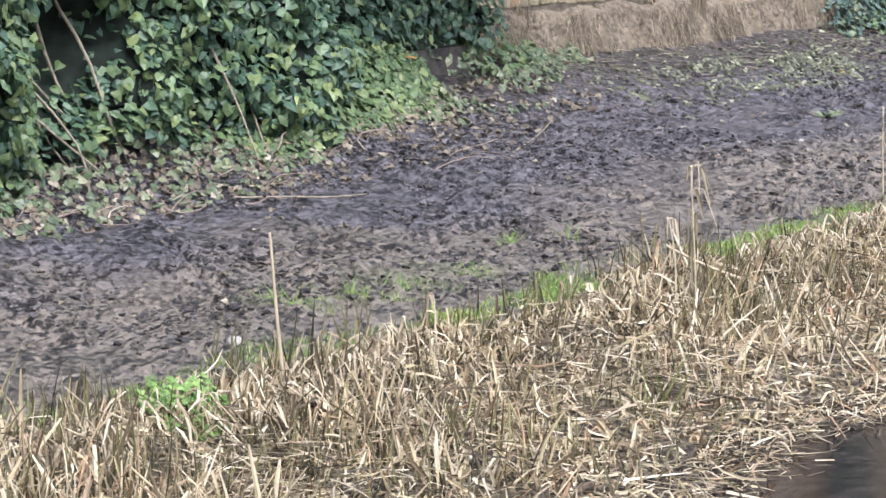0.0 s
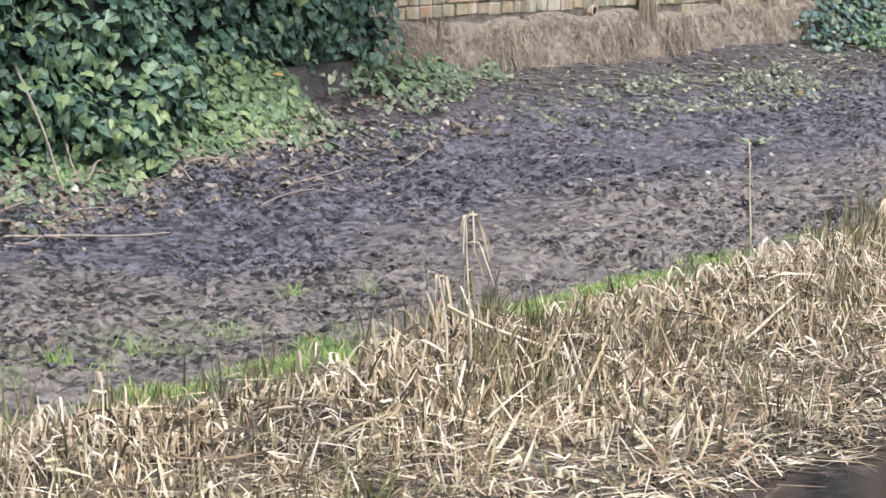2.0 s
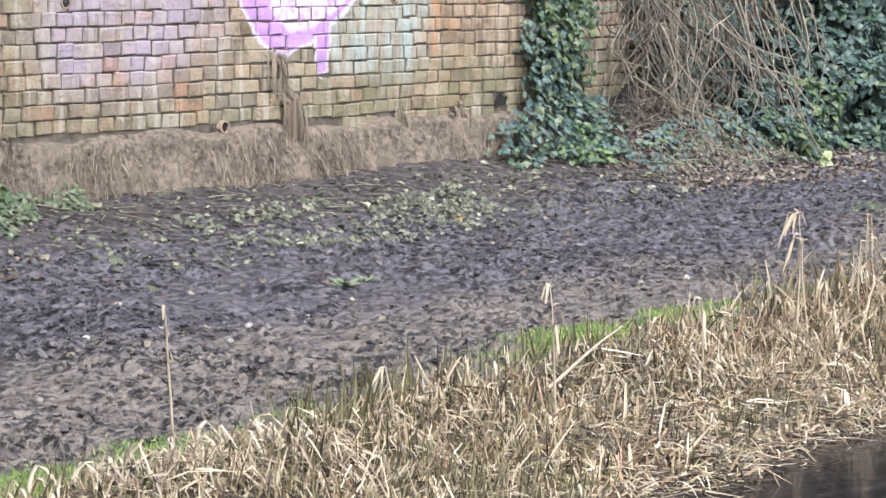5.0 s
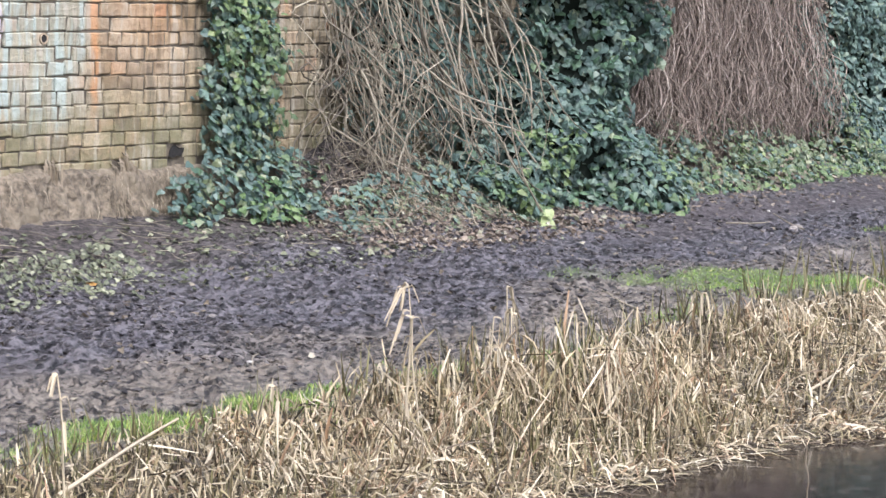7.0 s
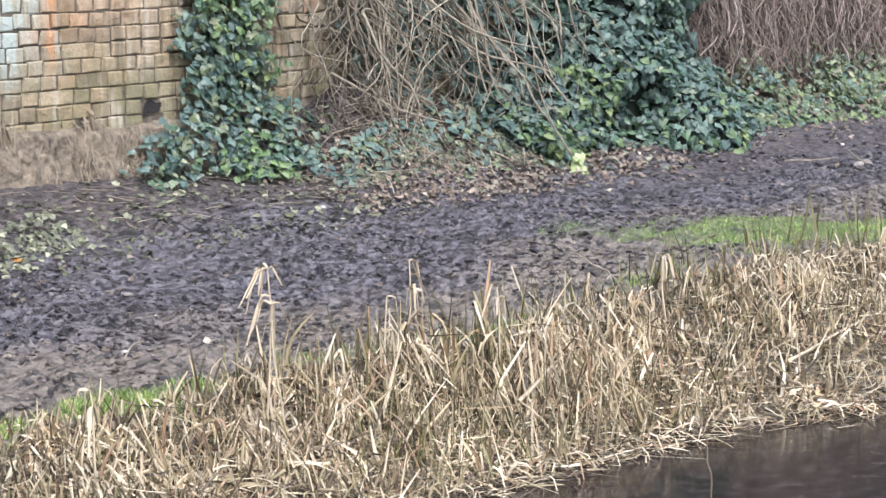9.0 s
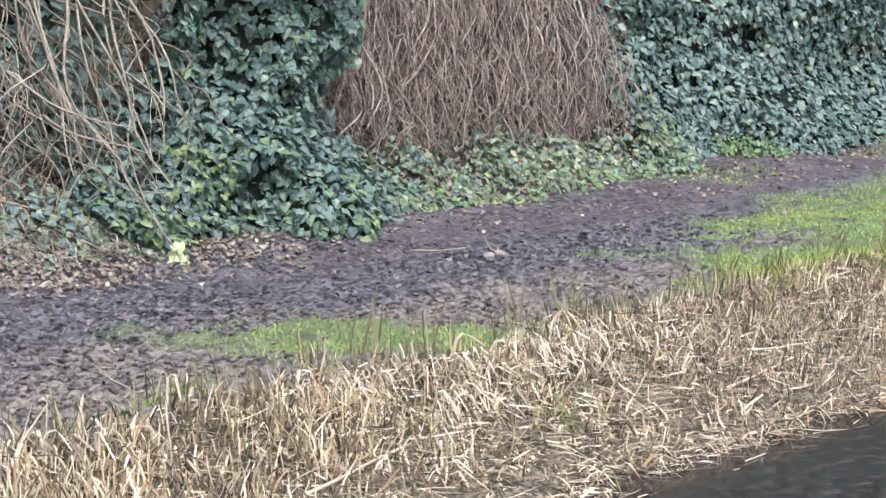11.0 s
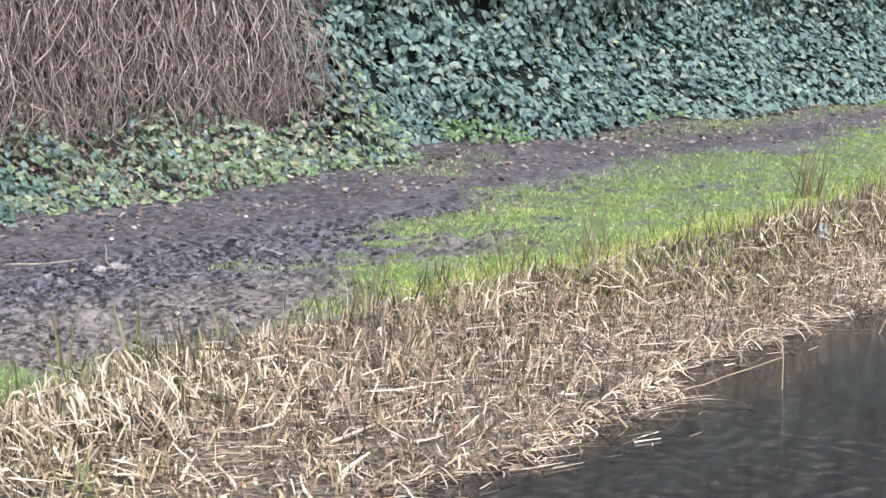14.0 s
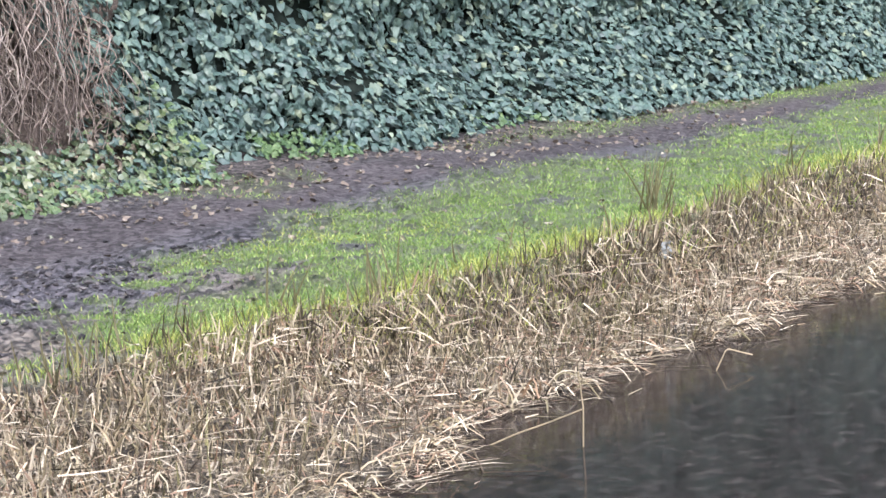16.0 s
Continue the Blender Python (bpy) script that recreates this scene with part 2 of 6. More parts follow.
IVY = leafy("ivy_leaf", [(0.0, (0.049, 0.081, 0.075)), (0.4, (0.081, 0.131, 0.112)), (0.75, (0.117, 0.172, 0.140)), (0.95, (0.166, 0.210, 0.156)), (1.0, (0.23, 0.265, 0.165))], 0.5, 0.2, 0.06)
IVY_BUSH = leafy("ivy_leaf_green", [(0.0, (0.028, 0.060, 0.042)), (0.45, (0.052, 0.100, 0.064)), (0.8, (0.082, 0.142, 0.080)), (1.0, (0.16, 0.22, 0.11))], 0.46, 0.2, 0.06)
IVY_PALE = leafy("ivy_leaf_pale", [(0.0, (0.06, 0.088, 0.048)), (0.5, (0.095, 0.128, 0.066)), (0.85, (0.155, 0.178, 0.10)), (1.0, (0.27, 0.27, 0.17))], 0.42, 0.2, 0.35)
IVY_LIGHT = leafy("ivy_leaf_light", [(0.0, (0.062, 0.105, 0.047)), (0.6, (0.110, 0.166, 0.068)), (1.0, (0.215, 0.265, 0.105))], 0.48, 0.25, 0.1)
WEED = leafy("pale_weed_leaf", [(0.0, (0.06, 0.066, 0.042)), (0.5, (0.11, 0.122, 0.075)), (0.85, (0.20, 0.21, 0.135)), (1.0, (0.36, 0.36, 0.25))], 0.5, 0.2, 0.3)
MUD_WEED = leafy("mud_weed_leaf", [(0.0, (0.15, 0.19, 0.10)), (0.6, (0.24, 0.28, 0.17)), (1.0, (0.38, 0.40, 0.27))], 0.5, 0.2, 0.15)
NETTLE = leafy("nettle_leaf", [(0.0, (0.06, 0.11, 0.045)), (0.6, (0.11, 0.18, 0.068)), (1.0, (0.18, 0.26, 0.10))], 0.5, 0.3, 0.1)
GRASS = leafy("grass_blade", [(0.0, (0.11, 0.18, 0.05)), (0.5, (0.215, 0.325, 0.085)), (0.85, (0.34, 0.45, 0.12)), (1.0, (0.52, 0.50, 0.22))], 0.5, 0.4, 0.05)
GOLD_GRASS = leafy("yellow_grass_blade", [(0.0, (0.22, 0.25, 0.05)), (0.5, (0.38, 0.41, 0.085)), (0.85, (0.50, 0.52, 0.13)), (1.0, (0.60, 0.54, 0.24))], 0.5, 0.4, 0.05)
OLIVE = leafy("olive_grass_blade", [(0.0, (0.09, 0.10, 0.03)), (0.6, (0.18, 0.20, 0.06)), (1.0, (0.30, 0.31, 0.11))], 0.5, 0.3, 0.1)
SEDGE = leafy("sedge_blade", [(0.0, (0.034, 0.028, 0.013)), (0.4, (0.085, 0.074, 0.032)), (0.75, (0.155, 0.138, 0.058)), (1.0, (0.26, 0.235, 0.105))], 0.5, 0.15, 0.2)
STRAW = leafy("dead_reed", [(0.0, (0.036, 0.026, 0.016)), (0.17, (0.135, 0.098, 0.058)), (0.27, (0.35, 0.225, 0.138)), (0.38, (0.37, 0.29, 0.19)), (0.48, (0.26, 0.225, 0.12)), (0.60, (0.44, 0.35, 0.225)), (0.82, (0.56, 0.47, 0.335)), (1.0, (0.71, 0.635, 0.495))], 0.6, 0.15, 0.15, weather=0.5)
# brown stubble, its colour lowered further for deep shade along the bank edge
DARK_STUBBLE = leafy("dark_stubble", [(0.0, (0.03, 0.022, 0.014)), (0.5, (0.11, 0.082, 0.052)), (0.8, (0.24, 0.185, 0.12)), (1.0, (0.46, 0.38, 0.27))], 0.7, 0.1, 0.2)
FRESH = leafy("fresh_nettle_leaf", [(0.0, (0.11, 0.20, 0.05)), (0.6, (0.20, 0.33, 0.09)), (1.0, (0.32, 0.45, 0.14))], 0.5, 0.35, 0.05)
STUBBLE = leafy("reed_stubble", [(0.0, (0.026, 0.021, 0.011)), (0.35, (0.115, 0.093, 0.049)), (0.65, (0.30, 0.24, 0.138)), (1.0, (0.60, 0.505, 0.355))], 0.6, 0.1, 0.2)
PALE_REED = leafy("bleached_reed", [(0.0, (0.25, 0.19, 0.12)), (0.5, (0.43, 0.35, 0.24)), (1.0, (0.63, 0.555, 0.42))], 0.6, 0.15, 0.15)
THATCH = leafy("matted_reed", [(0.0, (0.024, 0.017, 0.011)), (0.25, (0.085, 0.061, 0.040)), (0.40, (0.22, 0.155, 0.092)), (0.55, (0.265, 0.228, 0.128)), (0.74, (0.39, 0.325, 0.225)), (0.90, (0.51, 0.44, 0.32)), (1.0, (0.64, 0.58, 0.46))], 0.65, 0.1, 0.2, weather=0.55)
DULL_REED = leafy("dull_reed", [(0.0, (0.030, 0.022, 0.016)), (0.26, (0.12, 0.090, 0.062)), (0.38, (0.29, 0.172, 0.112)), (0.53, (0.28, 0.225, 0.158)), (0.78, (0.44, 0.37, 0.275)), (1.0, (0.62, 0.545, 0.43))], 0.65, 0.1, 0.2, weather=0.55)
DEAD_LEAF = leafy("dead_leaf", [(0.0, (0.05, 0.036, 0.027)), (0.5, (0.115, 0.088, 0.064)), (0.85, (0.19, 0.155, 0.112)), (1.0, (0.36, 0.325, 0.25))], 0.6, 0.1, 0.3)
CAUGHT_LEAF = leafy("caught_leaf", [(0.0, (0.08, 0.058, 0.045)), (0.6, (0.19, 0.145, 0.115)), (0.88, (0.26, 0.215, 0.165)), (0.94, (0.15, 0.175, 0.11)), (1.0, (0.42, 0.38, 0.31))], 0.6, 0.15, 0.2)
HAY = leafy("dead_grass", [(0.0, (0.07, 0.052, 0.035)), (0.6, (0.19, 0.15, 0.105)), (1.0, (0.36, 0.30, 0.22))], 0.7, 0.1, 0.2)
BRIGHT_LEAF = leafy("yellow_green_leaf", [(0.0, (0.28, 0.34, 0.14)), (0.6, (0.44, 0.48, 0.24)), (1.0, (0.60, 0.60, 0.40))], 0.45, 0.3, 0.05)


def bark(name, stops, scale=30.0):
    m, t, b = material(name)
    geo = t.nodes.new("ShaderNodeNewGeometry")
    base = ramp(t, geo.outputs["Random Per Island"], stops)
    g = grain(t, scale, 5)
    base = mix(t, 1.0, base, ramp(t, g, [(0.3, (0.6, 0.6, 0.6)), (0.7, (1.2, 1.2, 1.2))]), "MULTIPLY")
    t.links.new(base, b.inputs["Base Color"])
    b.inputs["Roughness"].default_value = 0.75
    relief(t, b, g, 0.004)
    return m


VINE = bark("vine_bark", [(0.0, (0.075, 0.061, 0.045)), (0.5, (0.20, 0.168, 0.122)), (0.85, (0.32, 0.275, 0.20)), (1.0, (0.46, 0.405, 0.305))])
DRY_STEM = bark("dry_stem", [(0.0, (0.10, 0.074, 0.062)), (0.45, (0.20, 0.150, 0.121)), (0.8, (0.30, 0.238, 0.195)), (1.0, (0.42, 0.355, 0.30))])
# near black, hardly glossy: the shade deep inside the ivy, put into a colour
IVY_SHADE = bark("ivy_shade", [(0.0, (0.014, 0.019, 0.015)), (1.0, (0.020, 0.026, 0.020))], 14.0)
IVY_SHADE.node_tree.nodes["Principled BSDF"].inputs["Specular IOR Level"].default_value = 0.08


def ground_material():
    m, t, b = material("trodden_mud_and_turf")
    pos = place_of(t)
    xyz = node(t, "ShaderNodeSeparateXYZ", Vector=pos)
    wide, broad = grain(t, 1.1, 4, 0.55), grain(t, 0.45, 3, 0.5)
    lumps, mid, tiny = grain(t, 8.0, 5, 0.6), grain(t, 30, 6, 0.72), grain(t, 95, 3, 0.6)
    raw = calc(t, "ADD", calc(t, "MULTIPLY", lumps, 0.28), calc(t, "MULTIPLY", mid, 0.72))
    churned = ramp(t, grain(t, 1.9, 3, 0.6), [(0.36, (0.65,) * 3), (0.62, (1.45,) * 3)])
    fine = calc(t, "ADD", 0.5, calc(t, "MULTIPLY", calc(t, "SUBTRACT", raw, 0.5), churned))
    # stretched cells of tone: painted dashes standing in for shadows beside small lumps
    dash_at = t.nodes.new("ShaderNodeMapping")
    dash_at.inputs["Rotation"].default_value = (0, 0, radians(-35))
    dash_at.inputs["Scale"].default_value = (0.7, 1, 1)
    push = node(t, "ShaderNodeTexNoise", Vector=pos, Scale=22.0, Detail=3.0)
    bent = t.nodes.new("ShaderNodeVectorMath")
    bent.operation = "MULTIPLY_ADD"
    t.links.new(push.outputs["Color"], bent.inputs[0])
    bent.inputs[1].default_value = (0.05, 0.05, 0.0)
    t.links.new(pos, bent.inputs[2])
    t.links.new(bent.outputs[0], dash_at.inputs["Vector"])
    crumbs = node(t, "ShaderNodeTexVoronoi", Vector=dash_at.outputs[0], Scale=46.0)
    tone = node(t, "ShaderNodeSeparateColor", Color=crumbs.outputs["Color"])
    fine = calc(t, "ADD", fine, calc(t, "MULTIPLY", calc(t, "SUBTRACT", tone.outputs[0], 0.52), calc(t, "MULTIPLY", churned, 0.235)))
    # the bump's own height picks the colour, so crevice shade is painted in too
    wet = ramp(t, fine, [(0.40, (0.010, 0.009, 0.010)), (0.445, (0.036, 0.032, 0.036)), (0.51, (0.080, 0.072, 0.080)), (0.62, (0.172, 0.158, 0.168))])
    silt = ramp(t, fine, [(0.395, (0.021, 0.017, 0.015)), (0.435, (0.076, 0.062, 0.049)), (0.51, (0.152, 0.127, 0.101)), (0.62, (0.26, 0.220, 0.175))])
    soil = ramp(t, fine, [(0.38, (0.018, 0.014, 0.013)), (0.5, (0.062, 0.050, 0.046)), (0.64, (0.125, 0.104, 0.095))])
    # pale silt along the water side, wet black mud in the middle, brown soil along the wall
    sway = calc(t, "ADD", calc(t, "MULTIPLY", calc(t, "SUBTRACT", wide, 0.5), 2.6), calc(t, "MULTIPLY", calc(t, "SUBTRACT", broad, 0.5), 1.6))
    dry = calc(t, "ADD", calc(t, "MULTIPLY", calc(t, "ADD", xyz.outputs["Y"], 2.45), -1.5), sway)
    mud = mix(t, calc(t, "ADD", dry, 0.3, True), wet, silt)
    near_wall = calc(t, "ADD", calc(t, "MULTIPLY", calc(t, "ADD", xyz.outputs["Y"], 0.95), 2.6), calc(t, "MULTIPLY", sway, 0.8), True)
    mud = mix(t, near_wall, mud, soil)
    mud = mix(t, calc(t, "MULTIPLY", calc(t, "SUBTRACT", tiny, 0.58, True), 1.6, True), mud, (0.21, 0.18, 0.155))
    worn = t.nodes.new("ShaderNodeAttribute")
    worn.attribute_name = "worn"
    mud = mix(t, calc(t, "MULTIPLY", worn.outputs["Fac"], 0.8), mud, ramp(t, fine, [(0.4, (0.040, 0.031, 0.032)), (0.6, (0.098, 0.080, 0.080))]))
    thick = t.nodes.new("ShaderNodeAttribute")
    thick.attribute_name = "turf"
    turf = ramp(t, fine, [(0.3, (0.06, 0.075, 0.025)), (0.55, (0.13, 0.175, 0.045)), (0.8, (0.20, 0.27, 0.065))])
    base = mix(t, calc(t, "MULTIPLY", thick.outputs["Fac"], 0.8), mud, turf)
    bed = t.nodes.new("ShaderNodeAttribute")
    bed.attribute_name = "shore"
    peat = ramp(t, fine, [(0.36, (0.030, 0.023, 0.014)), (0.5, (0.105, 0.083, 0.053)), (0.64, (0.24, 0.195, 0.13))])
    base = mix(t, bed.outputs["Fac"], base, peat)
    t.links.new(base, b.inputs["Base Color"])
    rough = t.nodes.new("ShaderNodeMix")
    rough.data_type = "RGBA"
    gloss = ramp(t, fine, [(0.40, (0.32,) * 3), (0.60, (0.66,) * 3)])
    t.links.new(mix(t, calc(t, "MAXIMUM", near_wall, worn.outputs["Fac"]), gloss, (0.82, 0.82, 0.82)), rough.inputs[6])
    rough.inputs[7].default_value = (0.95, 0.95, 0.95, 1)
    t.links.new(bed.outputs["Fac"], rough.inputs[0])
    t.links.new(rough.outputs[2], b.inputs["Roughness"])
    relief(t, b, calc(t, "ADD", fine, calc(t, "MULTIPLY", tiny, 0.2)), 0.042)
    return m


def brick_material():
    """Weathered buff stocks with soot, moss and old spray paint."""
    m, t, b = material("weathered_painted_brick")
    info = t.nodes.new("ShaderNodeObjectInfo")
    geo = t.nodes.new("ShaderNodeNewGeometry")
    pos = geo.outputs["Position"]
    each = calc(t, "FRACT", calc(t, "ADD", info.outputs["Random"], geo.outputs["Random Per Island"]))
    base = ramp(t, each, [(0.0, (0.165, 0.128, 0.078)), (0.25, (0.225, 0.170, 0.100)), (0.55, (0.305, 0.235, 0.140)), (0.85, (0.375, 0.305, 0.195)), (0.95, (0.36, 0.225, 0.125)), (1.0, (0.30, 0.155, 0.085))])
    fine, wide = grain(t, 45, 5, 0.65), grain(t, 3.0, 4)
    base = mix(t, 1.0, base, ramp(t, fine, [(0.3, (0.62, 0.62, 0.62)), (0.7, (1.1, 1.08, 1.05))]), "MULTIPLY")
    base = mix(t, ramp(t, wide, [(0.4, (0,) * 3), (0.65, (0.65,) * 3)]), base, (0.32, 0.285, 0.215))
    grime = grain(t, 7.5, 6, 0.7)
    base = mix(t, ramp(t, grime, [(0.34, (0.7,) * 3), (0.47, (0,) * 3)]), base, (0.085, 0.070, 0.048))
    base = mix(t, ramp(t, grain(t, 5.0, 5, 0.7), [(0.52, (0,) * 3), (0.68, (0.5,) * 3)]), base, (0.175, 0.158, 0.085))
    warp = node(t, "ShaderNodeTexNoise", Vector=pos, Scale=9.0, Detail=3.0)
    moved = t.nodes.new("ShaderNodeVectorMath")
    moved.operation = "MULTIPLY_ADD"
    t.links.new(warp.outputs["Color"], moved.inputs[0])
    moved.inputs[1].default_value = (0.07, 0.0, 0.07)
    t.links.new(pos, moved.inputs[2])
    xyz = node(t, "ShaderNodeSeparateXYZ", Vector=moved.outputs[0])
    x, z = calc(t, "SUBTRACT", xyz.outputs["X"], 0.035), calc(t, "SUBTRACT", xyz.outputs["Z"], 0.035)

    def soft(v, edge):
        return calc(t, "DIVIDE", v, edge, True)

    def half(ax, az, bx, bz, edge=0.012):
        """1 to the left of the line from a to b."""
        n = math.hypot(bx - ax, bz - az)
        v = calc(t, "SUBTRACT", calc(t, "MULTIPLY", calc(t, "SUBTRACT", z, az), (bx - ax) / n), calc(t, "MULTIPLY", calc(t, "SUBTRACT", x, ax), (bz - az) / n))
        return soft(calc(t, "ADD", v, edge / 2), edge)

    def both(*masks):
        out = masks[0]
        for k in masks[1:]:
            out = calc(t, "MULTIPLY", out, k)
        return out

    def either(*masks):
        out = masks[0]
        for k in masks[1:]:
            out = calc(t, "MAXIMUM", out, k)
        return out

    def bag(grow):
        """The spray-painted bag shape with its drip."""
        body = both(half(6.16 - grow, 1.06, 6.40 - grow, 0.72 - grow), half(6.38, 0.74 - grow, 6.56, 0.67 - grow), half(6.54, 0.665 - grow, 6.99 + grow, 0.80 - grow),
                    half(6.93 + grow, 0.80 - grow, 7.24 + grow, 1.02 - grow), half(7.22 + grow, 1.0, 7.2 + grow, 1.5), half(7.2, 1.42 + grow, 6.1, 1.42 + grow), half(6.16 - grow, 1.45, 6.16 - grow, 1.0))
        drip = both(half(6.815 - grow, 1.0, 6.875 - grow, 0.5), half(6.85, 0.575 - grow, 6.905, 0.545 - grow), half(6.895, 0.545 - grow, 6.95, 0.575 - grow), half(6.925 + grow, 0.5, 6.995 + grow, 1.0), half(7.0, 0.9, 6.5, 0.9))
        return either(body, drip)

    worn = ramp(t, grain(t, 26, 5, 0.7), [(0.30, (0.25,) * 3), (0.46, (1,) * 3)])
    streak = node(t, "ShaderNodeTexNoise", Scale=1.0, Detail=5.0)
    tall = t.nodes.new("ShaderNodeMapping")
    tall.inputs["Scale"].default_value = (16, 1, 2.0)
    t.links.new(pos, tall.inputs["Vector"])
    t.links.new(tall.outputs[0], streak.inputs["Vector"])
    runs = streak.outputs[0]
    # lilac haze of old paint
    lilac = both(half(4.72, 1.6, 4.75, 0.3, 0.3), half(4.7, 0.56, 5.55, 0.50, 0.28), half(5.55, 0.48, 6.15, 0.92, 0.4), half(6.15, 0.8, 6.15, 1.5, 0.1))
    base = mix(t, both(lilac, worn, ramp(t, wide, [(0.32, (0.25,) * 3), (0.58, (0.85,) * 3)])), base, (0.33, 0.272, 0.33))
    # pale blue runs
    blue = both(half(6.98, 1.5, 6.98, 0.45, 0.05), half(6.9, 0.56, 7.75, 0.47, 0.12), half(7.72, 0.5, 7.95, 1.05, 0.06))
    base = mix(t, both(blue, ramp(t, runs, [(0.47, (0.0,) * 3), (0.60, (0.68,) * 3)])), base, (0.38, 0.49, 0.49))
    base = mix(t, both(blue, 0.4), base, (0.30, 0.30, 0.23))
    # orange runs
    rust = either(both(half(7.895, 1.5, 7.925, 0.5, 0.04), half(7.7, 0.6, 8.2, 0.55, 0.2), half(7.965, 0.5, 8.0, 1.5, 0.04)),
                  both(half(8.0, 1.5, 8.0, 0.4, 0.45), half(7.8, 0.8, 8.8, 0.78, 0.5), half(8.7, 0.4, 8.7, 1.5, 0.3), 0.38))
    base = mix(t, both(rust, ramp(t, runs, [(0.3, (0.35,) * 3), (0.6, (0.85,) * 3)])), base, (0.46, 0.22, 0.09))
    # the bag: white outline, violet body, pale middle
    base = mix(t, both(bag(0.022), worn), base, (0.53, 0.47, 0.53))
    base = mix(t, both(bag(0.0), worn), base, (0.41, 0.235, 0.47))
    pale = both(half(6.47, 1.4, 6.47, 0.85, 0.03), half(6.46, 0.90, 6.60, 0.79, 0.02), half(6.58, 0.785, 6.86, 0.815, 0.02), half(6.84, 0.81, 7.17, 0.99, 0.02), half(7.14, 0.9, 7.12, 1.5, 0.02))
    base = mix(t, both(pale, ramp(t, grain(t, 12, 2), [(0.36, (0.1,) * 3), (0.44, (0.9,) * 3)])), base, (0.60, 0.485, 0.58))
    # damp and moss low down
    low = calc(t, "SUBTRACT", 1.0, soft(calc(t, "SUBTRACT", z, 0.22), 0.35))
    base = mix(t, calc(t, "MULTIPLY", low, ramp(t, wide, [(0.40, (0,) * 3), (0.60, (0.8,) * 3)])), base, (0.105, 0.105, 0.05))
    # pale lime runs, sooty runs and an olive film of algae
    base = mix(t, both(ramp(t, runs, [(0.36, (0.55,) * 3), (0.46, (0,) * 3)]), worn), base, (0.40, 0.365, 0.30))
    base = mix(t, both(half(8.25, 1.5, 8.25, 0.2, 0.3), ramp(t, runs, [(0.50, (0,) * 3), (0.62, (0.75,) * 3)])), base, (0.075, 0.062, 0.042))
    algae = both(half(6.7, 1.5, 6.7, 0.1, 0.5), half(6.0, 0.24, 9.0, 0.22, 0.12), half(9.0, 0.60, 6.0, 0.56, 0.25), ramp(t, grain(t, 4.0, 5, 0.7), [(0.42, (0,) * 3), (0.58, (0.8,) * 3)]))
    base = mix(t, algae, base, (0.15, 0.135, 0.068))
    t.links.new(base, b.inputs["Base Color"])
    b.inputs["Roughness"].default_value = 0.85
    relief(t, b, calc(t, "ADD", fine, grain(t, 18, 3)), 0.011)
    return m


def plain(name, dark, light, scale, rough=0.8, bump=0.006, spots=None):
    m, t, b = material(name)
    g, h = grain(t, scale, 6, 0.65), grain(t, scale / 7, 4)
    base = ramp(t, g, [(0.3, dark), (0.7, light)])
    base = mix(t, 1.0, base, ramp(t, h, [(0.3, (0.7,) * 3), (0.7, (1.2,) * 3)]), "MULTIPLY")
    if spots:
        base = mix(t, ramp(t, h, [(0.5, (0,) * 3), (0.62, (0.8,) * 3)]), base, spots)
    t.links.new(base, b.inputs["Base Color"])
    b.inputs["Roughness"].default_value = rough
    relief(t, b, g, bump)
    return m


GROUND = ground_material()
BRICK = brick_material()
MORTAR = plain("sooty_mortar", (0.024, 0.019, 0.014), (0.16, 0.130, 0.092), 17)
EARTH = plain("earthy_footing", (0.052, 0.040, 0.027), (0.31, 0.25, 0.178), 30, 0.9, 0.035, (0.19, 0.155, 0.108))
# grey-brown stone with the shade under the bush mixed into its colour
SHADED_STONE = plain("shaded_stone", (0.028, 0.025, 0.022), (0.10, 0.085, 0.075), 18, 0.9)
STONE = plain("grey_stone", (0.10, 0.088, 0.08), (0.30, 0.265, 0.235), 40, 0.85, 0.008)
PEBBLE = plain("pale_pebble", (0.22, 0.20, 0.175), (0.42, 0.40, 0.36), 60, 0.6, 0.002)
CLAY = plain("clay_pipe", (0.20, 0.15, 0.10), (0.36, 0.28, 0.19), 40)
# near black for openings: their inner shade is painted, not cast
HOLE_SHADE = plain("hole_shade", (0.006, 0.005, 0.005), (0.016, 0.014, 0.011), 20, 0.95)
CLOD = bark("wet_clod", [(0.0, (0.012, 0.010, 0.010)), (0.5, (0.036, 0.030, 0.031)), (0.78, (0.095, 0.083, 0.080)), (0.95, (0.125, 0.11, 0.103)), (1.0, (0.20, 0.178, 0.16))])
PLASTIC = plain("grimy_white_plastic", (0.07, 0.075, 0.07), (0.24, 0.25, 0.235), 25, 0.55, 0.002)
BLACK_PLASTIC = plain("black_plastic", (0.01, 0.01, 0.011), (0.03, 0.03, 0.03), 25, 0.35, 0.002)


def water_material():
    """Murky canal water with a dull film and random paler brown mottles."""
    m, t, b = material("still_brown_canal_water")
    murk = ramp(t, grain(t, 13, 5, 0.65), [(0.40, (0.010, 0.008, 0.008)), (0.54, (0.022, 0.017, 0.016)), (0.68, (0.058, 0.048, 0.043))])
    t.links.new(murk, b.inputs["Base Color"])
    t.links.new(ramp(t, grain(t, 30, 3), [(0.4, (0.05,) * 3), (0.65, (0.16,) * 3)]), b.inputs["Roughness"])
    b.inputs["IOR"].default_value = 1.33
    b.inputs["Specular IOR Level"].default_value = 0.2
    relief(t, b, calc(t, "ADD", grain(t, 3, 2), calc(t, "MULTIPLY", grain(t, 18, 2), 0.25)), 0.003, 0.4)
    return m


WATER = water_material()


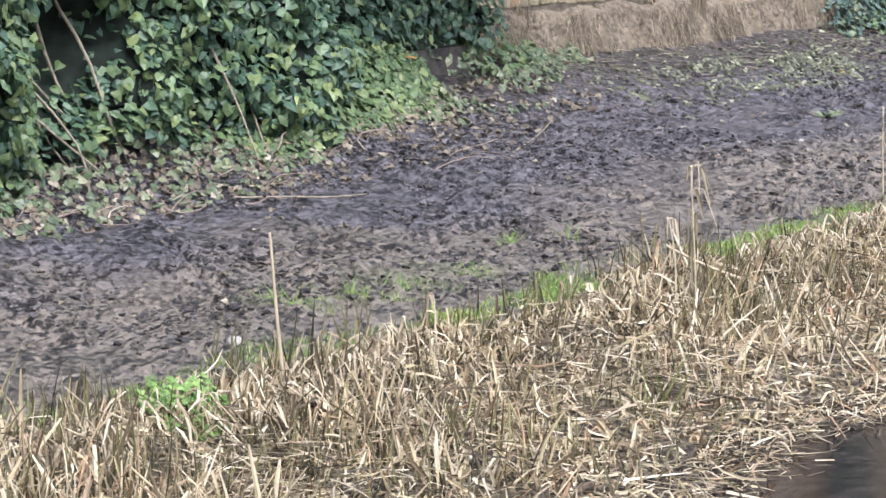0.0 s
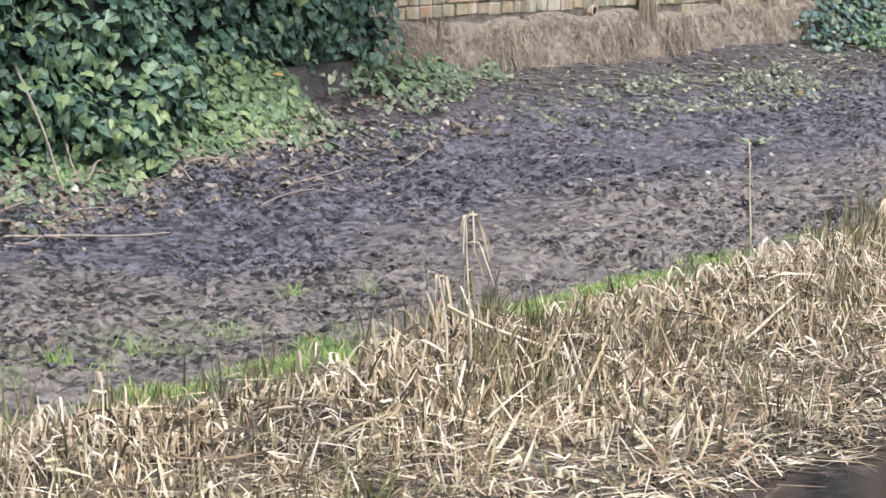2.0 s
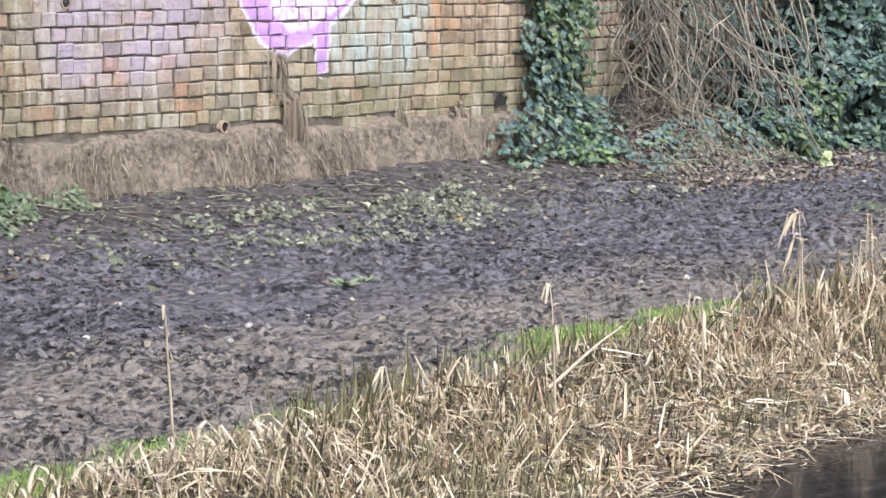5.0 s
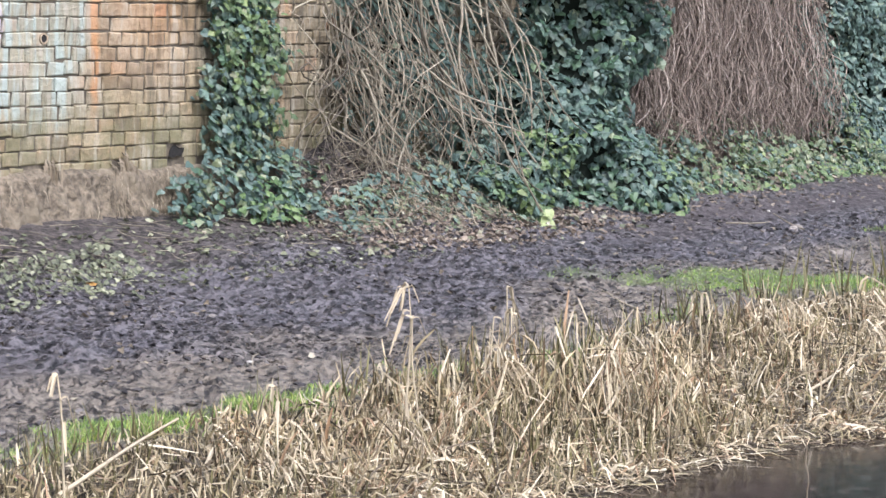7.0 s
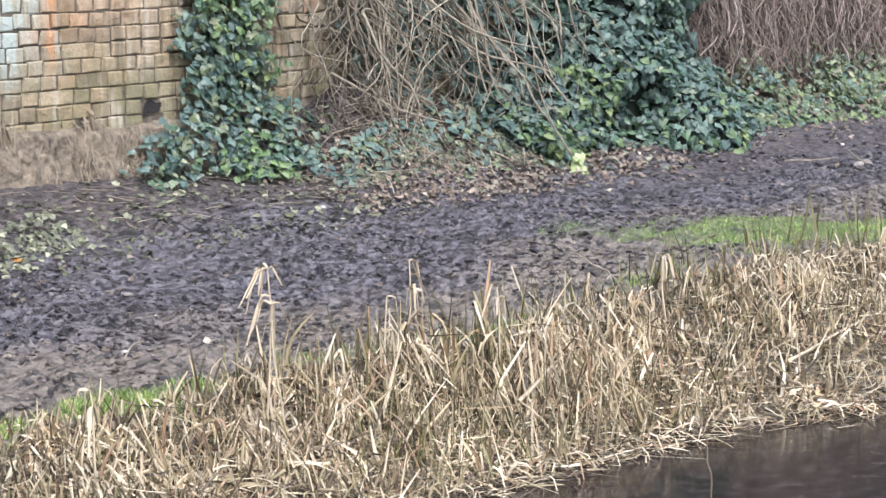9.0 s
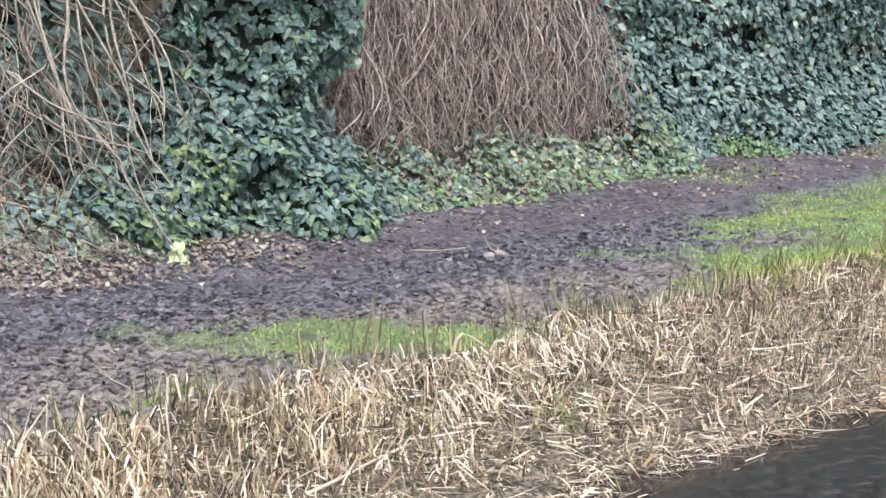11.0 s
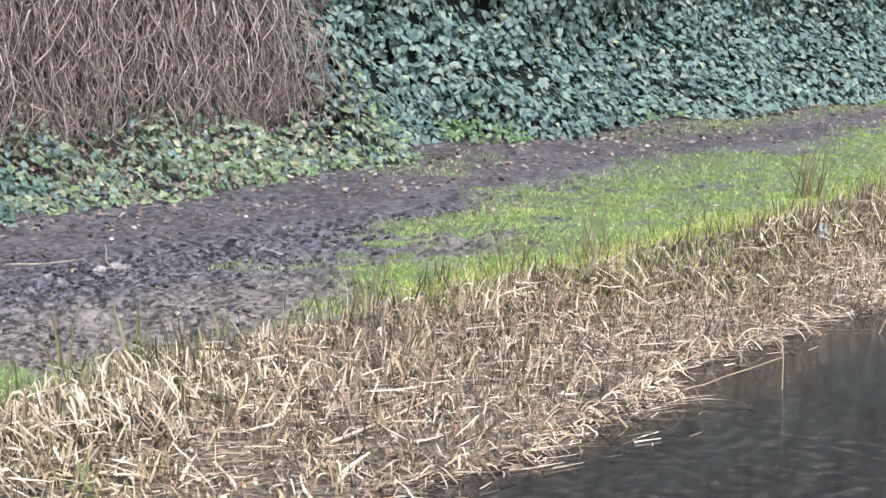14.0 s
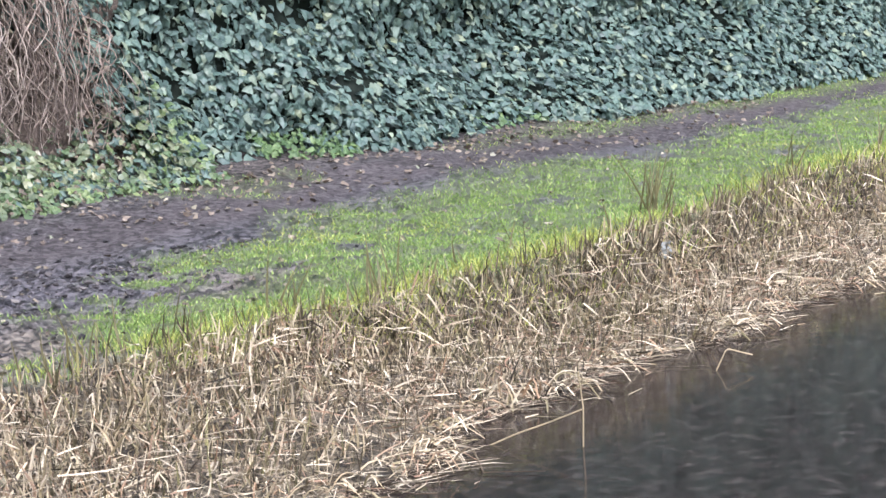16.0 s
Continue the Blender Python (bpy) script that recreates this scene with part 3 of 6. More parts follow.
# ---- ground: one sheet, fine where the bank shows, with footprints and clods ----
def build_ground():
    xs = np.concatenate([np.linspace(-400, -40, 10), np.linspace(-35, -5.5, 40), np.arange(-5, 15, 0.027), np.arange(15, 20.9, 0.07), np.arange(21, 34, 0.1), np.linspace(35, 60, 30), np.linspace(80, 400, 9)])
    ys = np.concatenate([np.linspace(-400, -60, 8), np.linspace(-50, -12, 16), np.linspace(-11, -5.7, 24), np.arange(-5.6, -4.1, 0.06), np.arange(-4.1, -3.4, 0.03), np.arange(-3.4, -0.9, 0.02), np.arange(-0.9, 0.05, 0.04), np.linspace(0.1, 3, 4), np.linspace(10, 400, 8)])
    x, y = np.meshgrid(xs, ys, indexing="ij")
    z = ground_z(x, y)
    turf = lawn(x, y)
    yr = reed_edge(x)
    on_bank = np.clip((y - yr + 0.05) * 8, 0, 1) * np.clip((0.1 - y) * 8, 0, 1)
    trodden = on_bank * np.clip((-y - 0.2) * 1.6, 0.25, 1) * (1 - 0.65 * turf)
    smooth_way = np.clip((x - 10.4) / 1.6, 0, 1) * np.clip(1.6 - np.abs(y + np.interp(x, [10.7, 12, 14.2, 15.6, 17, 19, 21, 23.5], [1.5, 1.23, 1.2, 1.08, 0.9, 0.98, 0.86, 0.72]) + 0.05 * vnoise(1.1 * x, 0 * x + 3)) / 0.24, 0, 1)
    by_wall = np.clip((y + 0.95 + 0.3 * vnoise(1.6 * x, 0 * x + 21)) / 0.3, 0, 1)
    cloddy = 0.9 * np.tanh(5 * (fbm(8 * x, 8 * y, 3) - 0.15)) + 0.6 * np.tanh(5 * (fbm(15 * x + 7, 14 * y, 2) - 0.3))
    lumps = 0.9 * fbm(4 * x, 4 * y, 2) + cloddy * np.clip(0.8 + 1.0 * fbm(1.3 * x, 1.5 * y, 2), 0.25, 1.4) + 0.25 * fbm(31 * x, 33 * y, 2)
    z = z + 0.0105 * lumps * trodden * (1 - 0.75 * smooth_way) * (1 - 0.55 * by_wall) + 0.03 * fbm(0.8 * x, 1.1 * y, 3) * on_bank
    # boot prints and hoof-like hollows with a raised rim
    step = np.random.default_rng(11)
    for px, py in zip(step.uniform(-4.8, 16, 1500), step.uniform(-3.6, -0.9, 1500)):
        i0, i1 = np.searchsorted(xs, [px - 0.22, px + 0.22])
        j0, j1 = np.searchsorted(ys, [py - 0.22, py + 0.22])
        a = step.uniform(0, np.pi)
        dx, dy = x[i0:i1, j0:j1] - px, y[i0:i1, j0:j1] - py
        u, v = (dx * np.cos(a) + dy * np.sin(a)) / 0.08, (dy * np.cos(a) - dx * np.sin(a)) / 0.045
        r = np.sqrt(u * u + v * v) / step.uniform(0.6, 1.2) * (1 + 0.25 * vnoise(22 * dx + px, 22 * dy + py))
        dent = -np.exp(-(r**4)) + 0.7 * np.exp(-(((r - 1.35) / 0.3) ** 2))
        z[i0:i1, j0:j1] += step.uniform(0.004, 0.019) * dent * trodden[i0:i1, j0:j1] * (1 - 0.6 * smooth_way[i0:i1, j0:j1])
    # deeper hollows where somebody sank in beside the reeds
    for px, py in zip(step.uniform(-4.5, 8, 90), step.uniform(-3.7, -2.3, 90)):
        i0, i1 = np.searchsorted(xs, [px - 0.25, px + 0.25])
        j0, j1 = np.searchsorted(ys, [py - 0.25, py + 0.25])
        dx, dy = x[i0:i1, j0:j1] - px, y[i0:i1, j0:j1] - py
        r = np.sqrt((dx / 0.075) ** 2 + (dy / 0.06) ** 2) * (1 + 0.3 * vnoise(30 * dx + px, 30 * dy))
        z[i0:i1, j0:j1] += step.uniform(0.02, 0.042) * (-np.exp(-(r**4)) + 0.4 * np.exp(-(((r - 1.4) / 0.3) ** 2))) * trodden[i0:i1, j0:j1]
    v = np.stack([x, y, z], -1).reshape(-1, 3)
    n, k = len(xs), len(ys)
    i, j = np.meshgrid(np.arange(n - 1), np.arange(k - 1), indexing="ij")
    f = np.stack([i * k + j, (i + 1) * k + j, (i + 1) * k + j + 1, i * k + j + 1], -1).reshape(-1, 4)
    me = mesh_from("ground", v, f, GROUND, True)
    far = (y < -9.2) * 0.9
    for name, values in (("turf", np.maximum(turf, far)), ("worn", smooth_way), ("shore", np.clip((yr - y) * 14 + 0.5, 0, 1) * (y > -9.2))):
        layer = me.attributes.new(name, "FLOAT", "POINT")
        layer.data.foreach_set("value", values.ravel().astype(np.float32))
    ob = new("ground", me)
    tagged(ob, "trodden dark mud towpath with turf along a canal bank", "ground", kind="structure")
    return xs, ys, z


GROUND_X, GROUND_Y, GROUND_Z = build_ground()


def surface(x, y):
    """The height of the ground with all its lumps and prints."""
    x, y = np.asarray(x, float), np.asarray(y, float)
    i = np.clip(np.searchsorted(GROUND_X, x) - 1, 0, len(GROUND_X) - 2)
    j = np.clip(np.searchsorted(GROUND_Y, y) - 1, 0, len(GROUND_Y) - 2)
    u = np.clip((x - GROUND_X[i]) / (GROUND_X[i + 1] - GROUND_X[i]), 0, 1)
    v = np.clip((y - GROUND_Y[j]) / (GROUND_Y[j + 1] - GROUND_Y[j]), 0, 1)
    return (GROUND_Z[i, j] * (1 - u) + GROUND_Z[i + 1, j] * u) * (1 - v) + (GROUND_Z[i, j + 1] * (1 - u) + GROUND_Z[i + 1, j + 1] * u) * v


def slab(name, x0, x1, y0, y1, z0, z1, mat, parent=None, label=""):
    bm = bmesh.new()
    bmesh.ops.create_cube(bm, size=1)
    for v in bm.verts:
        v.co = (x1 if v.co.x > 0 else x0, y1 if v.co.y > 0 else y0, z1 if v.co.z > 0 else z0)
    return part(name, bm, mat, parent, label)


def build_water():
    x = np.concatenate([[-300, -60, -20], np.linspace(-8, 40, 25), [80, 300]])
    y = np.linspace(-9.35, -2.4, 12)
    gx, gy = np.meshgrid(x, y, indexing="ij")
    v = np.stack([gx, gy, 0 * gx - 0.69], -1).reshape(-1, 3)
    i, j = np.meshgrid(np.arange(len(x) - 1), np.arange(11), indexing="ij")
    f = np.stack([i * 12 + j, (i + 1) * 12 + j, (i + 1) * 12 + j + 1, i * 12 + j + 1], -1).reshape(-1, 4)
    tagged(new("water", mesh_from("water", v, f, WATER, True)), "still dark brown canal water reflecting the ivy", "water", kind="structure")


build_water()

# ---- the long wall behind the path ----
COURSE, FOOT = 0.079, 0.30
wall = slab("wall_back", -14, 60, 0.0105, 0.36, -0.6, 3.50, MORTAR)
tagged(wall, "long weathered buff brick wall with faded spray paint", "wall", kind="structure")
coping = slab("coping", -14.02, 60.02, -0.03, 0.40, 3.50, 3.58, STONE, wall, "weathered grey coping stones")


def brick_mesh(length, seed):
    """A worn brick: rounded arrises, a face a little out of true. Its face lies at y = 0, its near lower corner at the origin."""
    r = np.random.default_rng(seed)
    h, d, c = COURSE - 0.006, 0.10, 0.006
    k = 0.005
    ring = np.array([[k, 0], [length - k, 0], [length, k], [length, h - k], [length - k, h], [k, h], [0, h - k], [0, k]]) + r.normal(0, 0.0030, (8, 2))
    mid = ring.mean(0)
    face = mid + (ring - mid) * [1 - 2 * c / length, 1 - 2 * c / h]
    v = [(p[0], 0.006, p[1]) for p in ring] + [(p[0], r.normal(0, 0.0018), p[1]) for p in face] + [(p[0], d, p[1]) for p in ring]
    v += [(mid[0], r.normal(-0.001, 0.001), mid[1])]
    f = [(8 + i, 8 + i + 1, 8 + (i + 2) % 8, 24) for i in (0, 2, 4, 6)] + [(i, (i + 1) % 8, 8 + (i + 1) % 8, 8 + i) for i in range(8)]
    f += [(16 + i, 16 + (i + 1) % 8, (i + 1) % 8, i) for i in range(8)]
    return np.array(v), np.array(f)


def bond(course, x0, x1, r):
    """The bricks of one course: mixed stretchers on even courses, mostly headers on odd ones."""
    x, out = x0 + r.uniform(-0.1, 0.0), []
    while x < x1:
        long = r.random() < (0.13 if course % 2 == 0 else 0.05)
        size, stretch = (0.215, r.uniform(0.95, 1.03)) if long else (0.112, r.uniform(0.84, 1.17))
        out.append((x, size, stretch))
        x += size * stretch + r.uniform(0.003, 0.010)
    return out


# ---- plants: patterns of single leaves ----
def leaf_pattern(kind):
    """Outline of half a leaf, mirrored; x across, y from stalk to tip, z the fold."""
    half = {"ivy": [(0.0, 0.08), (0.30, -0.04), (0.46, 0.16), (0.36, 0.52), (0.0, 1.0)],
            "small": [(0.0, 0.05), (0.42, 0.06), (0.34, 0.55), (0.0, 1.0)],
            "oval": [(0.0, 0.0), (0.20, 0.12), (0.32, 0.38), (0.24, 0.70), (0.0, 1.0)]}[kind]
    right = [(x, y, -0.22 * x - 0.16 * (y - 0.3) ** 2) for x, y in half[1:-1]]
    left = [(-x, y, z) for x, y, z in right]
    spine = [(0, half[0][1], 0), (0, 0.45, 0.02), (0, 1.0, -0.14)]
    v = np.array(spine + right + left)
    n = len(right)
    f = []
    for side, off in ((0, 3), (1, 3 + n)):
        chain = [0] + [off + k for k in range(n)] + [2]
        for a, b in zip(chain, chain[1:]):
            f.append((1, a, b) if side == 0 else (1, b, a))
    return v, np.array(f)


IVY_V, IVY_F = leaf_pattern("ivy")
OVAL_V, OVAL_F = leaf_pattern("oval")
PLAIN_V, PLAIN_F = leaf_pattern("small")


def leaf_frames(n, out, droop, r, jitter=0.45):
    """Directions for n leaves that face out and hang their tips down: side and tip."""
    face = unit(out + r.normal(0, jitter, (n, 3)) + [0, 0, 0.5])
    tip = np.array([0, 0, -1.0]) * droop + r.normal(0, 0.5, (n, 3))
    tip = unit(tip - face * (tip * face).sum(-1, keepdims=True))
    return np.cross(tip, face), tip


def ivy(name, label, x0, x1, z0, z1, depth, keep, count, size, seed, mat=IVY, singles=45, core=0.5, group="", parts=None, jitter=0.45, thick=0.13, pattern=(IVY_V, IVY_F)):
    """A mass of ivy on the wall. depth(x, z): how far it stands off; keep(x, z): 0..1 where it grows."""
    r = np.random.default_rng(seed)
    top = parts or thing(name, label, "ivy", group, (0.5 * (x0 + x1), -0.1, z0))
    x, z = r.uniform(x0, x1, count), r.uniform(z0, z1, count)
    ok = r.random(count) < keep(x, z)
    x, z = x[ok], z[ok]
    e = 0.03
    slope_x, slope_z = (depth(x + e, z) - depth(x - e, z)) / (2 * e), (depth(x, z + e) - depth(x, z - e)) / (2 * e)
    out = unit(np.stack([-slope_x, -np.ones_like(x), -slope_z], -1))
    y = -depth(x, z)
    place = np.stack([x, y, z], -1) - out * (r.random(len(x)) ** 1.5 * thick)[:, None]
    side, tip = leaf_frames(len(x), out, 1.0, r, jitter)
    s = size * r.uniform(0.6, 1.25, len(x))
    low = ground_z(x, place[:, 1])
    fine = place[:, 2] > low + 0.01
    place, side, tip, s = place[fine], side[fine], tip[fine], s[fine]
    base = np.array(top.location)
    v, f = scatter(*pattern, place[singles:], side[singles:], tip[singles:], s[singles:], 0.07)
    child("foliage", mesh_from("foliage", v - base, f, mat), top, kind="stuff")
    one = mesh_from("leaf", IVY_V, IVY_F, mat)
    for k in range(min(singles, len(place))):
        ob = child("leaf", one, top)
        m = Matrix((side[k], tip[k], np.cross(side[k], tip[k]))).transposed().to_4x4()
        ob.matrix_basis = Matrix.Translation(place[k] - base + 0.03 * np.array([0, -1, 0.2])) @ m @ Matrix.Scale(s[k], 4)
    # a dark sheet behind the leaves stands in for shade between them
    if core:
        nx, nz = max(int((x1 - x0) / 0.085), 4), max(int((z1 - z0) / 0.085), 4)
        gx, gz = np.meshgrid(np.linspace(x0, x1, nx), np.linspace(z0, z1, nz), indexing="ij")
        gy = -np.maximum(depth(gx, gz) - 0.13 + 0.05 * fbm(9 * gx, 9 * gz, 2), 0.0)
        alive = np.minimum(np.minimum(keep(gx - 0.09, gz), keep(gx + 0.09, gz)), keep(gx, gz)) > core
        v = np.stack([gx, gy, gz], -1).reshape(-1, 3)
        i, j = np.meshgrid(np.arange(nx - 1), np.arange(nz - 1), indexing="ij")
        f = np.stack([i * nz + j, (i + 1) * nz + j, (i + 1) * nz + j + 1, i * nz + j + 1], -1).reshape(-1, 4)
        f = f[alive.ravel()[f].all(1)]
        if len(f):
            child("shade_sheet", mesh_from("shade_sheet", v - base, f, IVY_SHADE, True), top, "near-black sheet standing in for the shade inside the ivy")
    return top


def wavy(p, q, n, r, wob=0.05, sag=0.0):
    """A crooked line from p to q."""
    s = np.linspace(0, 1, n)[:, None]
    line = np.array(p) * (1 - s) + np.array(q) * s
    sway = np.cumsum(r.normal(0, 1, (n, 3)), 0)
    for _ in range(2):
        sway[1:-1] = 0.25 * sway[:-2] + 0.5 * sway[1:-1] + 0.25 * sway[2:]
    sway -= sway[0] + (sway[-1] - sway[0]) * s
    line = line + wob * sway / math.sqrt(n) * [1, 0.6, 0.35]
    line[:, 2] -= (sag * 4 * s * (1 - s))[:, 0]
    return line


# the ivy-grown bush at the start of the wall
def bush_depth(x, z):
    d = np.interp(x, [-9, -2.2, -1.2, 0.3, 0.95, 1.35, 1.85, 3.0, 3.7], [1.55, 1.5, 1.2, 1.2, 1.12, 0.88, 0.52, 0.50, 0.40])
    # the bulge above z 0.85 is an unseen overhang, added to shade the ivy below
    d = d * np.interp(z, [-0.4, 0.1, 0.5, 1.4, 2.6], [0.92, 1.0, 1.0, 0.8, 0.45]) + 0.9 * np.clip((z - 0.85) / 0.4, 0, 1) * np.clip((x - 1.3) / 0.5, 0, 1)
    d = d + (0.06 + 0.14 * np.clip((2.2 - x) / 1.0, 0, 1)) * (0.8 * fbm(1.6 * x, 1.6 * z, 3) + 0.7 * fbm(3.7 * x, 3.7 * z, 2))
    hollow = np.exp(-(((x + 0.78) / 0.38) ** 2 + ((z - 0.40) / 0.32) ** 2))
    return d - 0.75 * hollow


def bush_keep(x, z):
    bottom = np.interp(x, [-9, -1.6, -1.1, -0.5, 0.3, 0.9, 1.6, 2.3, 3.3, 3.8], [-0.4, -0.34, -0.1, 0.0, -0.26, -0.2, 0.0, 0.15, 0.16, 0.26]) + 0.07 * vnoise(5 * x, 0 * x)
    side = np.clip((3.56 + 0.12 * vnoise(6 * z, 0 * z + 3) - x) / 0.05, 0, 1)
    hollow = 1 - 0.93 * np.exp(-((((x + 0.78) / 0.36) ** 2 + ((z - 0.40) / 0.30) ** 2) ** 2))
    return np.clip((z - bottom) / 0.04, 0, 1) * side * hollow


bush = ivy("ivy_bush", "dense dark green ivy bush spilling over the brick wall", -5.0, 3.7, -0.4, 1.0, bush_depth, bush_keep, 19500, 0.064, 21, IVY_BUSH, singles=60, core=0.06, thick=0.22)
ivy("", "", -5.0, 3.7, 1.0, 3.6, bush_depth, bush_keep, 3800, 0.11, 22, singles=0, parts=bush, pattern=(PLAIN_V, PLAIN_F))
ivy("", "", -5.0, -1.1, -0.4, 1.1, lambda x, z: bush_depth(x, z) + 0.04, bush_keep, 2600, 0.062, 32, IVY_LIGHT, singles=0, core=2, parts=bush)
ivy("", "", -0.9, 2.9, -0.2, 0.9, lambda x, z: bush_depth(x, z) + 0.04, lambda x, z: bush_keep(x, z) * np.clip((1.5 - x) * 3, 0.06, 1) * np.clip(1.1 - z + 0.6 * vnoise(2 * x, 2 * z), 0, 1), 2600, 0.062, 33, IVY_LIGHT, singles=0, core=2, parts=bush)
ivy("", "", -9.5, -5.0, -0.4, 3.6, bush_depth, bush_keep, 4500, 0.12, 34, singles=0, core=0.06, parts=bush, pattern=(PLAIN_V, PLAIN_F))
r21 = np.random.default_rng(31)
for k in range(16):
    a = r21.uniform(-1.5, 0.6)
    line = wavy((a, -0.55, 0.75), (a + r21.normal(0.15, 0.25), -1.15 + r21.normal(0, 0.1), -0.3), 9, r21, 0.22)
    v, f = tube(line - np.array(bush.location), np.linspace(0.012, 0.004, 9))
    child("stem", mesh_from("stem", v, f, VINE, True), bush, "bare brown ivy stem")


# the narrow column of ivy at the end of the bare bricks
def column_depth(x, z):
    return 0.13 + 0.06 * fbm(3 * x, 3 * z, 2) + 0.30 * np.clip((0.34 - z) / 0.4, 0, 1) ** 0.8


def column_keep(x, z):
    left = np.interp(z, [-0.1, 0.1, 0.26, 0.38, 0.8, 2.6], [8.25, 8.27, 8.36, 8.72, 8.78, 8.7]) + 0.06 * vnoise(7 * z, 0 * z) + 0.05 * vnoise(21 * z, 0 * z + 2)
    right = np.interp(z, [-0.1, 0.15, 0.3, 0.36, 0.8, 2.6], [10.0, 9.95, 9.72, 9.48, 9.42, 9.5]) + 0.09 * vnoise(7 * z, 0 * z + 5) + 0.06 * vnoise(21 * z, 0 * z + 7)
    thin = np.where(x > 9.5, 0.5, 1.0) * np.where(z < 0.3, 0.7, 1.0) * np.clip((z + 0.06 + 0.05 * vnoise(5 * x, 0 * x)) / 0.05, 0, 1)
    return np.clip((x - left) / 0.10, 0, 1) * np.clip((right - x) / 0.14, 0, 1) * thin


column = ivy("ivy_column", "narrow column of dark ivy climbing the bricks from a leafy foot", 8.25, 10.15, -0.12, 1.25, column_depth, column_keep, 3300, 0.056, 23, singles=45, core=0.97)
ivy("", "", 8.3, 9.9, -0.12, 1.25, lambda x, z: column_depth(x, z) + 0.01, column_keep, 900, 0.052, 39, IVY_BUSH, singles=0, core=2, parts=column)
ivy("", "", 8.6, 9.6, 0.45, 1.25, lambda x, z: column_depth(x, z) + 0.04, lambda x, z: column_keep(x, z) * np.clip(-0.1 + 0.9 * (x - 8.9) + 0.6 * z * z, 0, 1), 1200, 0.052, 35, IVY_LIGHT, singles=0, core=2, parts=column)
ivy("", "", 8.4, 9.8, -0.1, 1.25, lambda x, z: column_depth(x, z) + 0.03, column_keep, 750, 0.050, 37, IVY_PALE, singles=0, core=2, parts=column)
ivy("", "", 8.5, 9.6, -0.12, 0.22, lambda x, z: column_depth(x, z) + 0.05, lambda x, z: column_keep(x, z) * np.clip(0.25 + vnoise(4 * x, 3 * z), 0, 1), 700, 0.045, 36, NETTLE, singles=0, core=2, parts=column)
ivy("", "", 8.5, 9.9, 1.25, 3.4, column_depth, column_keep, 1300, 0.09, 24, singles=0, parts=column, pattern=(PLAIN_V, PLAIN_F))


# dark ivy behind the hanging vines, thinned to leave a few bricks showing
def veil_depth(x, z):
    # last term: an added overhang out of view that darkens the vines underneath
    return 0.16 + 0.10 * fbm(2 * x, 2 * z, 2) + 0.12 * np.clip(x - 10.2, 0, 1) + 0.4 * np.clip((z - 1.3) / 0.4, 0, 1) * np.clip((x - 10.2) / 0.4, 0, 1)


def veil_keep(x, z):
    return np.clip((x - 10.0 - 0.2 * vnoise(3 * z, 0 * z + 8)) / 0.35, 0, 1) * np.clip((z - 0.24 + 0.2 * vnoise(3 * x, 0 * x)) / 0.25, 0, 1) * np.clip(0.55 + 0.5 * (x - 9.9), 0.3, 1) * (1 - 0.75 * np.exp(-(((x - 11.15) / 0.3) ** 2 + ((z - 0.85) / 0.5) ** 2)))


ivy("ivy_veil", "shaded dark ivy on the wall behind hanging bare vines", 9.5, 11.4, 0.1, 3.4, veil_depth, veil_keep, 7500, 0.070, 25, singles=30)


# the bulging clump
def clump_depth(x, z):
    # above z 1.25 it juts out, unseen, only to throw shade on the clump
    d = 0.54 + 0.30 * np.clip((0.45 - z) / 0.5, 0, 1) + 0.5 * np.clip((z - 1.25) / 0.35, 0, 1)
    d = d * np.interp(x, [10.6, 11.0, 11.5, 12.6, 13.1, 13.6], [0.75, 0.95, 1.0, 1.0, 0.85, 0.6])
    return d + 0.20 * fbm(2.2 * x, 2.0 * z, 3) + 0.07 * fbm(6 * x, 5 * z, 2) - 0.28 * np.exp(-(((x - 11.75) / 0.22) ** 2 + ((z - 0.8) / 0.45) ** 2)) - 0.22 * np.exp(-(((x - 11.3) / 0.14) ** 2 + ((z - 0.75) / 0.5) ** 2))


def clump_keep(x, z):
    left = np.interp(z, [-0.2, 0.25, 0.5, 0.9, 2.6], [10.75, 10.72, 11.15, 11.48, 11.4]) + 0.10 * vnoise(6 * z, 0 * z + 2)
    right = np.interp(z, [-0.2, 0.05, 0.3, 0.5, 1.2, 2.6], [13.7, 13.45, 13.1, 12.78, 12.72, 12.9]) + 0.08 * vnoise(6 * z, 0 * z + 7)
    holes = 1 - 0.6 * np.clip((vnoise(4.3 * x, 3.4 * z) - 0.5) / 0.2, 0, 1)
    return np.clip((x - left) / 0.05, 0, 1) * np.clip((right - x) / 0.05, 0, 1) * holes


clump = ivy("ivy_clump", "thick bulging clump of glossy dark ivy reaching down to the path", 10.6, 13.8, -0.2, 1.3, clump_depth, clump_keep, 11500, 0.064, 26, singles=60, core=0.15, thick=0.2)
ivy("", "", 10.6, 13.8, 1.3, 3.6, clump_depth, clump_keep, 1800, 0.10, 27, singles=0, parts=clump, pattern=(PLAIN_V, PLAIN_F))


